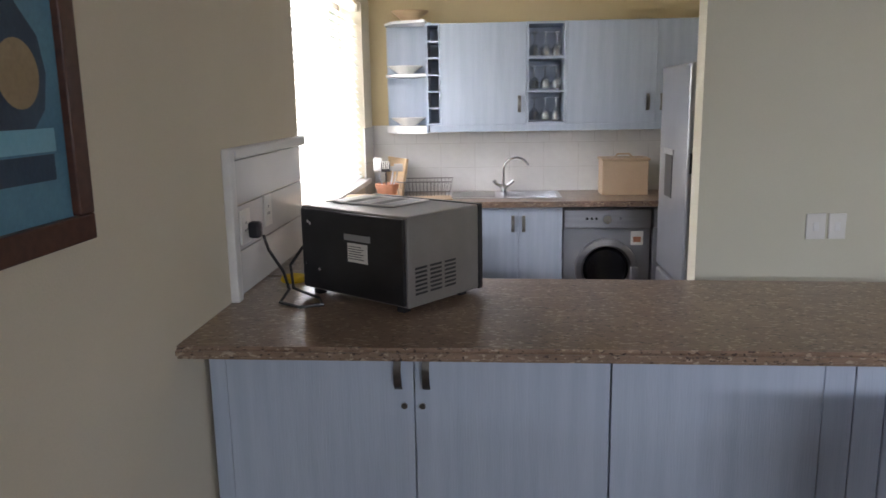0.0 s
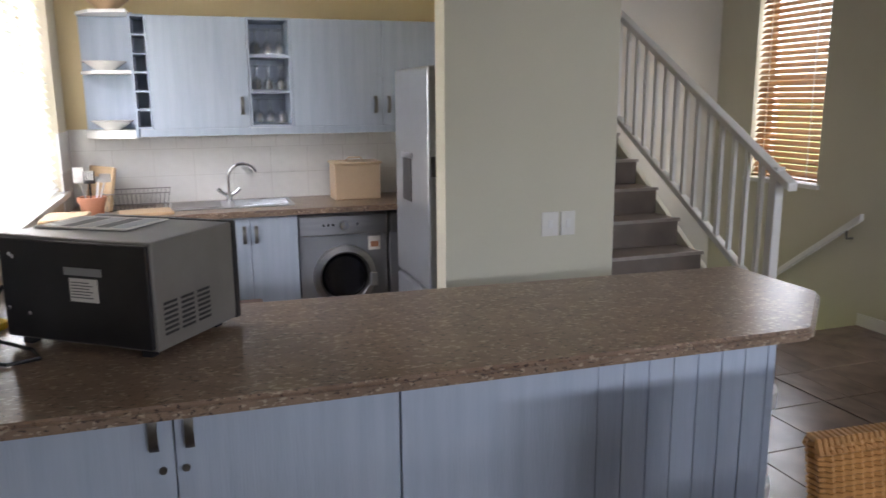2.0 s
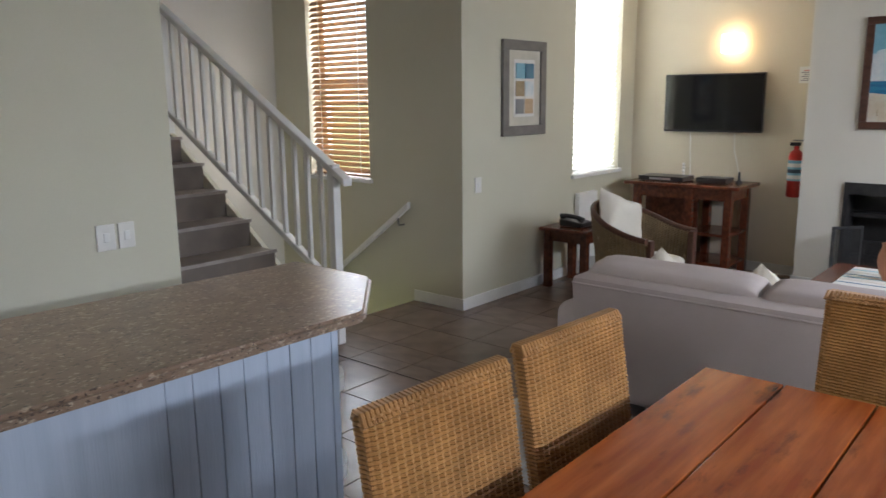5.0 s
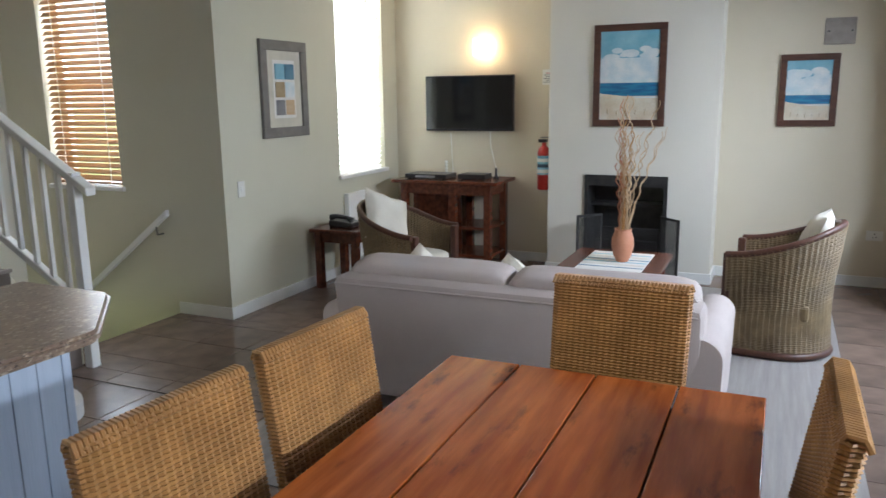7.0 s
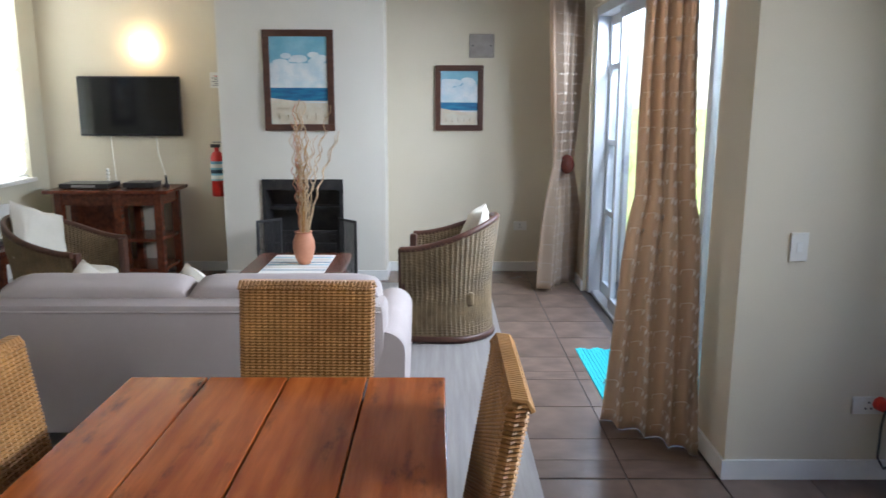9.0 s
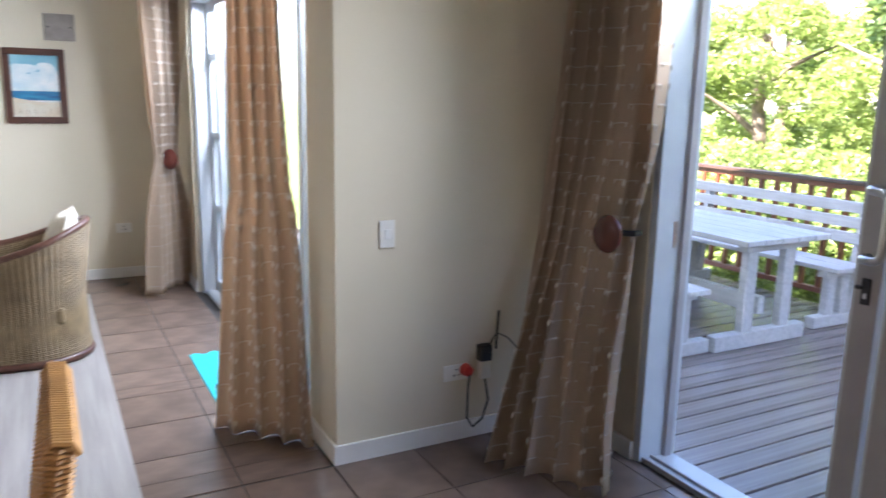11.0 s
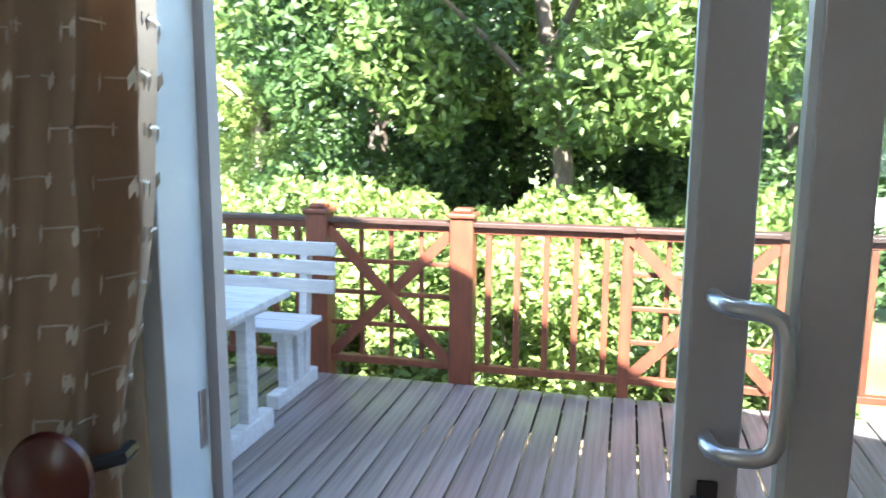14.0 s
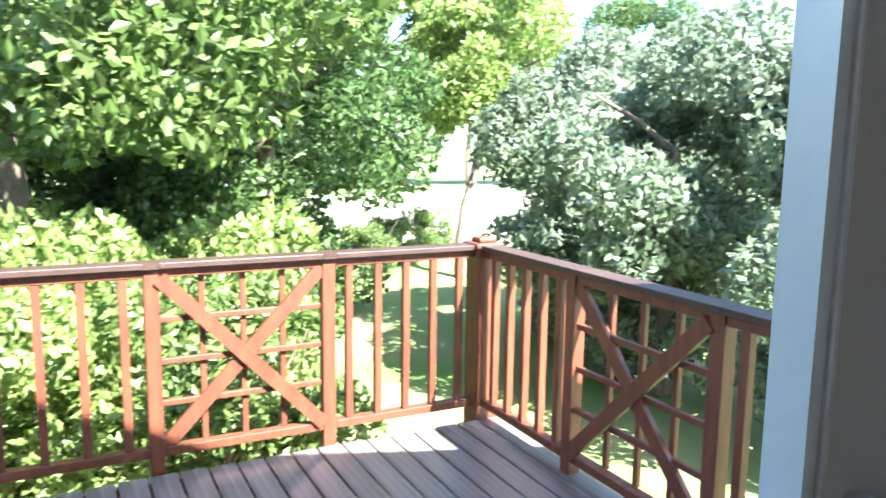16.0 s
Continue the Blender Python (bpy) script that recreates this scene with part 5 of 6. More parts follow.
def rounded_rect(u, w, d, r):
    """Point and outward normal along a rounded rectangle, u in 0..1."""
    a, b = w / 2 - r, d / 2 - r
    per = [2 * a, math.pi * r / 2, 2 * b, math.pi * r / 2] * 2
    s = (u % 1) * sum(per)
    segs = [((-a, -d / 2), 0), ((a, -b), 1), ((w / 2, -b), 2), ((a, b), 3), ((a, d / 2), 4), ((-a, b), 5), ((-w / 2, b), 6), ((-a, -b), 7)]
    for (p, k), L in zip(segs, per):
        if s <= L:
            if k == 0: return (p[0] + s, p[1]), (0, -1)
            if k == 2: return (p[0], p[1] + s), (1, 0)
            if k == 4: return (p[0] - s, p[1]), (0, 1)
            if k == 6: return (p[0], p[1] - s), (-1, 0)
            t = s / r + {1: -math.pi / 2, 3: 0, 5: math.pi / 2, 7: math.pi}[k]
            return (p[0] + r * math.cos(t), p[1] + r * math.sin(t)), (math.cos(t), math.sin(t))
        s -= L
    return (-a, -d / 2), (0, -1)


def wicker_chair(m, label):
    """A high-backed woven chair; it faces local +y, its back stands at y = 0."""
    t = thing("wicker_chair", m, label, "chair", "chairs round the table")
    lean = -0.10

    def back(u, v):
        (x, y), (nx, ny) = rounded_rect(u, 0.45, 0.05, 0.022)
        z = 0.40 + 0.55 * v
        top = 0.006 * math.cos(x * 7) if v > 0.97 else 0
        return Vector((x * (0.97 + 0.03 * v), y + lean * (v - 0.5) * 0.9, z + top)), Vector((nx, ny, 0))

    weave("backrest", back, 58, 46, t, "wicker", amp=0.0034, width=0.86)
    bm = bmesh.new()
    vs = box(bm, -0.218, 0.218, -0.02, 0.02, 0.40, 0.948, bevel=0.012)
    for v in vs:
        v.co.y += lean * ((v.co.z - 0.4) / 0.55 - 0.5) * 0.9
    part("back_core", bm, "wicker", t)
    rim = bmesh.new()
    for k in range(36):
        x = -0.215 + k * 0.01228
        tube(rim, [(x - 0.006, lean * 0.45 - 0.027, 0.935), (x - 0.002, lean * 0.45 - 0.016, 0.955), (x + 0.004, lean * 0.45 + 0.012, 0.957), (x + 0.008, lean * 0.45 + 0.027, 0.935)], 0.0065, 6)
    part("wrapped_rim", rim, "wicker", t)

    def seat(u, v):
        (x, y), (nx, ny) = rounded_rect(u, 0.46, 0.46, 0.03)
        return Vector((x, y + 0.22, 0.36 + 0.09 * v)), Vector((nx, ny, 0))

    weave("seat_side", seat, 10, 90, t, "wicker")
    bpart("seat", (-0.225, 0.225, 0.0, 0.445, 0.43, 0.455), "wicker", t, bevel=0.01)
    for x in (-0.20, 0.20):
        for y in (0.02, 0.42):
            bm = bmesh.new()
            cyl(bm, (x, y, 0), (x, y, 0.38), 0.02, 0.023, 10)
            part("leg", bm, "wicker", t)
    return t


ch = wicker_chair(pose(1.085, 1.17, 0, 0, 0, 176), "golden wicker dining chair with high woven back")
copy_thing(ch, pose(1.612, 1.16, 0, 0, 0, 176))
copy_thing(ch, pose(2.385, 0.555, 0, 0, 0, 88))
copy_thing(ch, pose(1.635, 0.0, 0, 0, 0, 0))

# dining table of four planks
dt = thing("dining_table", (0, 0, 0), "polished red-brown dining table of wide planks", "dining table")
ys = [0.096, 0.322, 0.552, 0.782, 1.010]
for y0, y1 in zip(ys, ys[1:]):
    bpart("plank", (0.52, 2.07, y0 + 0.003, y1 - 0.003, 0.725, 0.76), "tabletop", dt, bevel=0.003)
bpart("apron", (0.60, 1.99, 0.16, 0.95, 0.64, 0.724), "wood", dt)
for x in (0.60, 1.90):
    for y in (0.16, 0.86):
        bpart("leg", (x, x + 0.09, y, y + 0.09, 0, 0.724), "wood", dt, bevel=0.006)


def tub_chair(m, label):
    """A round woven tub chair; it faces local +y."""
    t = thing("tub_chair", m, label, "armchair", "woven tub chairs")
    W, D = 0.31, 0.33

    def curve(u, v):
        # open at the front: from the left front round the back to the right front
        flare = 0.875 - 0.05 * math.sin(math.pi * min(1, v * 1.25)) + 0.10 * v ** 3
        arm, arc = 0.30, math.pi * 0.355
        s = u * (2 * arm + arc)
        if s < arm:
            return -W * flare, (arm - s) * 0.9, math.pi
        if s > arm + arc:
            return W * flare, (s - arm - arc) * 0.9, math.tau
        a = math.pi + math.pi * (s - arm) / arc
        return W * math.cos(a) * flare, D * math.sin(a) * flare, a

    def height(u):
        return 0.62 + 0.18 * math.sin(math.pi * u) ** 2

    def surf(sign):
        def f(u, v):
            x, y, a = curve(u, v)
            nrm = Vector((math.cos(a), math.sin(a), 0)) * sign
            z = 0.03 + (height(u) - 0.03) * v
            return Vector((x, y, z)) + nrm * (0.018 if sign > 0 else 0.018), nrm
        return f

    weave("outer_weave", surf(1), 62, 48, t, "wicker_dark", amp=0.004, closed=False, width=0.86)
    weave("inner_weave", surf(-1), 50, 60, t, "wicker_dark", closed=False)
    core = bmesh.new()
    n = 40
    grid = [[[core.verts.new(Vector((curve(i / n, v)[0], curve(i / n, v)[1], 0.02 + (height(i / n) - 0.03) * v)) + s * 0.013 * Vector((math.cos(curve(i / n, v)[2]), math.sin(curve(i / n, v)[2]), 0))) for v in (0, 0.5, 1)] for i in range(n + 1)] for s in (-1, 1)]
    for i in range(n):
        for j in range(2):
            for s in (0, 1):
                g = grid[s]
                core.faces.new((g[i][j], g[i + 1][j], g[i + 1][j + 1], g[i][j + 1]))
        core.faces.new((grid[0][i][2], grid[0][i + 1][2], grid[1][i + 1][2], grid[1][i][2]))
    part("core", core, "wicker_dark", t)
    rail = bmesh.new()
    tube(rail, [(curve(i / 40, 1)[0], curve(i / 40, 1)[1], height(i / 40)) for i in range(41)], 0.021, 10)
    part("arm_rail", rail, "frame_wood", t, "dark polished bent wood rail", smooth=True)
    base = bmesh.new()
    tube(base, [(curve(i / 40, 0)[0] * 1.04, curve(i / 40, 0)[1] * 1.04, 0.03) for i in range(41)], 0.022, 10)
    part("base_rail", base, "frame_wood", t, smooth=True)
    for u in (0, 1):
        x, y, a = curve(u, 0.5)
        bpart("front_post", (x - 0.025, x + 0.025, y - 0.025, y + 0.02, 0.006, 0.625), "frame_wood", t, bevel=0.006)
    bpart("seat_frame", (-0.24, 0.24, -0.19, 0.25, 0.24, 0.34), "wicker_dark", t, bevel=0.02)
    pad("seat_cushion", 0.48, 0.52, 0.12, "cushion", t, pose(0, 0.03, 0.40), power=4)
    return t


tc = tub_chair(pose(4.93, 0.06, 0, 0, 0, -6), "brown woven tub armchair with dark wooden rim")
copy_thing(tc, pose(4.80, 2.56, 0, 0, 0, 172))
pillow(pose(4.93, -0.10, 0.66, 112, 0, -6), 0.42, "cream scatter cushion on woven tub chair")
pillow(pose(4.80, 2.70, 0.68, 114, 0, 164) @ pose(0, 0, 0, 0, 0, 24), 0.40, "plain cream scatter cushion on the tub chair")

# turquoise rug
rg = thing("rag_rug", (0, 0, 0), "small turquoise woven rag rug by the door", "rug")
k = 0
y = -1.03
while y < -0.755:
    bm = bmesh.new()
    x0, x1 = 3.74 + 0.03 * math.sin(k * 2.1), 4.55 + 0.02 * math.sin(k * 1.3)
    box(bm, x0, x1, y, y + 0.021, 0.0, 0.009 + 0.002 * math.sin(k), bevel=0.003)
    part("woven_strip", bm, "rug", rg)
    y += 0.022
    k += 1

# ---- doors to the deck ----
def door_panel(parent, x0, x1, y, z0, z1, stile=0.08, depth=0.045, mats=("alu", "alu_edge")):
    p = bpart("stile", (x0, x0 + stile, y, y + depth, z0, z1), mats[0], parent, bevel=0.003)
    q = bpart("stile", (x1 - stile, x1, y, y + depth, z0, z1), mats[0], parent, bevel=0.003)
    # narrow strip in the second, on the deck door paler, tone
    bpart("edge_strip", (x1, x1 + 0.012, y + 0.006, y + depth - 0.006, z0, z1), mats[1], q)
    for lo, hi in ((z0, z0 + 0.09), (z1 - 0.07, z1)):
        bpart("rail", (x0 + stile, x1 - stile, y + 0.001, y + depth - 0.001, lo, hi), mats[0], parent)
    glass_part("pane", (x0 + stile - 0.005, x1 - stile + 0.005, y + 0.018, y + 0.024, z0 + 0.085, z1 - 0.065), parent)
    return q


dd = thing("door_1", (0, 0, 0), "open aluminium sliding glass door to the deck", "door", kind="structure")
for d in ((2.345, 2.385, -2.46, -2.255, 0.0, 2.15), (0.36, 0.42, -2.44, -2.26, 0.0, 2.15), (0.42, 2.345, -2.44, -2.26, 2.09, 2.15)):
    bpart("frame", d, "alu_edge", dd, bevel=0.003)
bpart("track", (0.42, 2.345, -2.44, -2.28, -0.03, 0.012), "alu_edge", dd)
for y in (-2.275, -2.323):
    bpart("track_rib", (0.42, 2.345, y - 0.004, y + 0.004, 0.012, 0.024), "alu", dd)
bpart("frame_lip", (2.323, 2.345, -2.42, -2.385, 0.012, 2.09), "alu", dd)
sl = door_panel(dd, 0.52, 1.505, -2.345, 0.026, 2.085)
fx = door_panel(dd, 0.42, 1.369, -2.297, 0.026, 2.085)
bm = bmesh.new()
tube(bm, [(1.475, -2.301, 1.30), (1.47, -2.262, 1.30), (1.455, -2.24, 1.299), (1.415, -2.231, 1.296), (1.398, -2.229, 1.287), (1.39, -2.228, 1.268), (1.388, -2.228, 1.22), (1.388, -2.228, 1.165), (1.39, -2.228, 1.117), (1.398, -2.229, 1.098), (1.415, -2.231, 1.089), (1.455, -2.24, 1.086), (1.47, -2.262, 1.085), (1.475, -2.301, 1.085)], 0.0135, 14)
part("pull_handle", bm, "handle_grey", sl, "pale grey D-shaped pull handle", smooth=True)
lk = bpart("lock_plate", (1.452, 1.482, -2.301, -2.293, 0.935, 1.02), "black", sl, "black lock plate", bevel=0.003)
bpart("lever", (1.472, 1.492, -2.293, -2.273, 0.985, 0.998), "black", lk, bevel=0.003)
bpart("keyhole", (1.462, 1.472, -2.2935, -2.2915, 0.955, 0.972), "steel", lk)
bpart("strike_plate", (2.3415, 2.3455, -2.37, -2.35, 0.95, 1.06), "steel", dd)

d2 = thing("door_2", (0, 0, 0), "white framed sliding glass doors of the living room", "door", kind="structure")
for d in ((3.25, 3.31, -1.27, -1.10, 0, 2.25), (5.99, 6.05, -1.27, -1.10, 0, 2.25), (3.31, 5.99, -1.27, -1.10, 2.18, 2.25), (3.31, 5.99, -1.27, -1.12, 0, 0.02)):
    bpart("frame", d, "alu_edge", d2, bevel=0.003)
for x0, x1, y in ((5.40, 5.99, -1.24), (4.50, 5.44, -1.18), (3.55, 4.54, -1.24), (3.31, 3.60, -1.18)):
    door_panel(d2, x0, x1, y, 0.022, 2.178, 0.06, 0.04, ("alu_edge", "alu_edge"))
for z in (0.68, 1.23, 1.80):
    bpart("glazing_bar", (5.46, 5.93, -1.235, -1.205, z - 0.02, z + 0.02), "alu_edge", d2)


# ---- curtains ----
def smooth_table(z, rows):
    """A value read from (z, value) rows, eased between them."""
    if z <= rows[0][0]:
        return rows[0][1]
    for (z0, a), (z1, b) in zip(rows, rows[1:]):
        if z <= z1:
            k = (z - z0) / (z1 - z0)
            return a + (b - a) * k
    return rows[-1][1]


def curtain(m, top_w, tie_w, bot_w, depth, label, seed, tie_shift=0.0, bot_shift=0.0, bot_out=0.0, tie_z=1.02, h0=0.03, h1=2.35, folds=7, hang=None, thread=1.0):
    """A pleated curtain held back at one side; local x along the wall, y into the room."""
    t = thing("curtain", m, label, "curtain", "tied-back curtains")
    rng = random.Random(seed)
    n, rows = folds * 14, 48
    ph = [rng.uniform(-0.5, 0.5) for _ in range(folds * 2 + 2)]

    def at(u, z):
        if z > tie_z:
            k = ((z - tie_z) / (h1 - tie_z)) ** 0.55
            w, sh, out = tie_w + (top_w - tie_w) * k, tie_shift * (1 - k), 0
        else:
            k = ((tie_z - z) / (tie_z - h0)) ** 0.6
            w, sh, out = tie_w + (bot_w - tie_w) * k, tie_shift * (1 - k) + bot_shift * k, bot_out * k
        u = min(1, max(0, u + 0.028 * math.sin(u * 9 + seed) + 0.016 * math.sin(u * 23 + 2 * seed)))
        ang = u * folds * math.tau
        j = min(int(u * folds), folds)
        a = ang + 0.7 * ph[j] + 0.5 * math.sin(z * 1.7 + j) + 0.35 * math.sin(ang + 1)
        dep = depth * (0.8 + 0.8 * ph[j + 1]) * (0.55 + 0.45 * min(1, abs(z - tie_z) * 2.2))
        x = (u - 0.5) * w + sh + 0.012 * math.cos(a)
        if hang:
            lead, rest, fore, aft = (smooth_table(z, c) for c in hang)
            near = max(0, 1 - abs(z - tie_z) / 0.5) * max(0, 1 - 1.7 * u)
            dep *= 1 - 0.45 * near
            x = lead + (rest - lead) * u ** (1 + 0.45 * near) + 0.022 * math.cos(a) * (1 - 0.7 * near)
            out = fore + (aft - fore) * u ** 0.6
        yy = dep * math.sin(a) + out + 0.008 * math.sin(9 * u + 4 * z)
        return Vector((x, yy, z))

    vs, fs = [], []
    zs = [h0 + (h1 - h0) * r / rows for r in range(rows + 1)]
    for z in zs:
        for i in range(n + 1):
            vs.append(at(i / n, z))
    for r in range(rows):
        for i in range(n):
            a = r * (n + 1) + i
            fs.append((a, a + 1, a + n + 2, a + n + 1))
    cl = raw("cloth", vs, fs, "curtain", t)
    for f in cl.data.polygons:
        f.use_smooth = True
    so = cl.modifiers.new("thickness", "SOLIDIFY")
    so.thickness = 0.003
    # stitched threads with small tufts, in staggered rows
    tv, tf = [], []

    def quad(p, q, r, off):
        k = len(tv)
        d = (q - p)
        up = Vector((0, 0, r))
        out = Vector((d.y, -d.x, 0))
        out = out.normalized() * off if out.length else Vector((0, off, 0))
        for s in (1, -1):
            k = len(tv)
            tv.extend([p - up + out * s, q - up + out * s, q + up + out * s, p + up + out * s])
            tf.append((k, k + 1, k + 2, k + 3))

    z, row = h0 + 0.06, 0
    while z < h1 - 0.05:
        for c in range(folds * 2):
            u0 = (c + 0.5 * (row % 2) + rng.uniform(0, 0.15)) / (folds * 2)
            u1 = u0 + 0.55 / (folds * 2)
            if u1 > 0.995:
                continue
            pts = [at(u0 + (u1 - u0) * j / 5, z + 0.002 * math.sin(j)) for j in range(6)]
            for p, q in zip(pts, pts[1:]):
                quad(p, q, 0.0018 * thread, 0.005)
            for e, s in ((pts[0], 1), (pts[-1], -1)):
                q = e + Vector((0.004 * s, 0, -0.016))
                quad(e - Vector((0.003, 0, 0)), q + Vector((0.006, 0.001, 0)), 0.0095 * thread, 0.009)
        z += 0.076
        row += 1
    tu = raw("stitching", tv, tf, "tuft", t, "white stitched threads with tufts")
    tu["kind"] = "stuff"
    return t


def holdback(m, label):
    t = thing("curtain_holdback", m, label, "holdback")
    bm = bmesh.new()
    lathe(bm, [(0.02, 0), (0.055, 0.004), (0.066, 0.014), (0.062, 0.026), (0.04, 0.036), (0.012, 0.04)], seg=26)
    for v in bm.verts:
        v.co = Vector((v.co.x * 0.95, v.co.z + 0.02, v.co.y * 1.2))
    part("disc", bm, "maroon", t, smooth=True)
    bm = bmesh.new()
    tube(bm, [(0, 0.03, 0), (0, -0.03, 0)], 0.012, 10)
    part("stem", bm, "black", t)
    return t


# dining door curtain, hung along the door wall
DOOR_HANG = (((0.03, -0.40), (0.25, -0.31), (0.5, -0.24), (0.8, -0.195), (0.95, -0.17), (1.03, -0.163), (1.12, -0.18), (1.25, -0.22), (1.4, -0.255), (1.6, -0.28), (1.8, -0.29), (2.35, -0.29)),
             ((0.03, 0.11), (0.5, 0.22), (0.95, 0.30), (1.6, 0.335), (2.35, 0.335)),
             ((0.03, 0.19), (0.5, 0.08), (1.0, 0.0), (2.35, 0.0)),
             ((0.03, 0.54), (0.5, 0.32), (0.95, 0.16), (1.6, 0.04), (2.35, 0.0)))
curtain(pose(2.54, -2.19, 0, 0, 0, 0), 0.57, 0.50, 0.70, 0.055, "taupe curtain with white stitched rows tied back beside deck door", 2, folds=6, hang=DOOR_HANG)
holdback(pose(2.43, -2.09, 1.015, 0, 0, 25), "round dark red wooden curtain holdback by the deck door")
bm = bmesh.new()
tube(bm, [(2.43, -2.10, 1.02), (2.385, -2.115, 1.02), (2.36, -2.15, 1.02), (2.37, -2.19, 1.02)], 0.013, 8)
tagged(part("tie_band", bm, "black", smooth=True), "dark band round the gathered deck door curtain", "tie band")
# living room door curtains
curtain(pose(3.29, -0.87, 0, 0, 0, 43), 0.24, 0.30, 0.52, 0.028, "taupe stitched curtain hanging beside the wall corner", 5, h0=0.003, tie_shift=-0.02, bot_shift=0.0, bot_out=0.0, tie_z=1.1, folds=4)
curtain(pose(6.19, -0.90, 0, 0, 0, 140), 0.38, 0.22, 0.60, 0.045, "taupe stitched curtain tied back at the far living room door", 8, folds=6, thread=0.5)
holdback(pose(6.13, -0.93, 1.04, 0, 0, 60), "round dark red wooden holdback by living room doors")
cr = thing("curtain_rail", (0, 0, 0), "slim dark curtain rod above deck door", "curtain rail")
bm = bmesh.new()
tube(bm, [(0.2, -2.17, 2.36), (2.86, -2.17, 2.36)], 0.012, 10)
part("rod", bm, "blackmatt", cr)
for x in (0.4, 2.7):
    bpart("bracket", (x - 0.01, x + 0.01, -2.25, -2.17, 2.35, 2.37), "blackmatt", cr)
cr2 = thing("curtain_rail", (0, 0, 0), "slim dark curtain rod above living room doors", "curtain rail")
bm = bmesh.new()
tube(bm, [(3.15, -0.95, 2.36), (6.6, -0.95, 2.36)], 0.012, 10)
part("rod", bm, "blackmatt", cr2)
for x in (3.2, 6.4):
    bpart("bracket", (x - 0.01, x + 0.01, -1.07, -0.95, 2.35, 2.37), "blackmatt", cr2)

# sockets, plug and wireless router in the dining nook
wall_plate("wall_socket", pose(PX, -1.64, 0.325, 0, 0, 90), "white double wall socket near the floor", 0.13, 0.075, "socket")
pl = thing("power_plug", (PX, -1.685, 0.335), "red round plug in the wall socket", "plug")
bm = bmesh.new()
cyl(bm, (-0.009, 0, 0), (-0.045, 0, 0), 0.03, 0.024, 14)
part("plug_body", bm, "redplastic", pl)
ro = thing("wireless_router", (PX - 0.012, -1.775, 0.37), "black plug-in wireless router with upright aerial", "router")
bpart("body", (-0.035, 0.012, -0.03, 0.03, 0.0, 0.075), "black", ro, bevel=0.005)
bpart("adapter", (-0.03, 0.012, -0.025, 0.025, -0.085, 0.0), "plastic", ro, "white plug adapter", bevel=0.005)
bm = bmesh.new()
tube(bm, [(-0.02, -0.055, 0.05), (-0.02, -0.065, 0.23)], 0.006, 8)
part("aerial", bm, "black", ro)
bm = bmesh.new()
tube(bm, [(-0.02, -0.02, 0.07), (-0.03, -0.05, 0.13), (-0.03, -0.11, 0.10), (-0.02, -0.18, 0.03), (-0.01, -0.25, -0.10)], 0.0035, 6)
part("cable", bm, "black", ro, smooth=True)
bm = bmesh.new()
tube(bm, [(-0.02, 0.0, -0.08), (-0.025, -0.02, -0.19), (-0.025, 0.01, -0.28), (-0.025, 0.06, -0.31), (-0.025, 0.09, -0.26), (-0.025, 0.09, -0.12), (-0.04, 0.09, -0.05)], 0.005, 6)
part("cable", bm, "black", ro, smooth=True)

# ---- deck ----
DZ = -0.08
deck = thing("deck", (0, 0, 0), "dark wet-looking timber deck of long boards", "deck", kind="structure")
bmB = bmesh.new()
box(bmB, -0.0645, 0.0645, -0.5, 0.5, -0.03, 0.0, bevel=0.004)
bme = bpy.data.meshes.new("board")
bmB.to_mesh(bme)
bmB.free()
bme.materials.append(M["deck"])
x = -0.26
while x < 9.0:
    ob = new("board", bme)
    ob.parent = deck
    y1 = -2.45 if x < PX + T + 0.05 else -1.31
    y0 = -5.70
    ob.matrix_basis = Matrix.LocRotScale((x, (y0 + y1) / 2, DZ + 0.002 * math.sin(x * 37)), None, (1, y1 - y0, 1))
    x += 0.14
for y in (-5.5, -4.3, -3.1):
    bpart("joist", (-0.33, 9.0, y, y + 0.05, DZ - 0.18, DZ - 0.035), "rail_dark", deck)
bpart("fascia", (-0.33, 9.0, -5.735, -5.705, DZ - 0.22, DZ - 0.04), "rail", deck)

dr = thing("deck_railing", (0, 0, 0), "red-brown stained timber deck railing with crossed panels", "railing", kind="structure")
RY, RX = -5.79, -0.26


def post(x, y, h=1.03, w=0.15):
    p = bpart("post", (x - w / 2, x + w / 2, y - w / 2, y + w / 2, -0.9, h - 0.05), "rail", dr, bevel=0.008)
    bpart("post_cap", (x - w / 2 - 0.015, x + w / 2 + 0.015, y - w / 2 - 0.015, y + w / 2 + 0.015, h - 0.05, h - 0.02), "rail", p, bevel=0.008)
    bpart("post_top", (x - w / 2 + 0.02, x + w / 2 - 0.02, y - w / 2 + 0.02, y + w / 2 - 0.02, h - 0.02, h + 0.01), "rail", p, bevel=0.01)


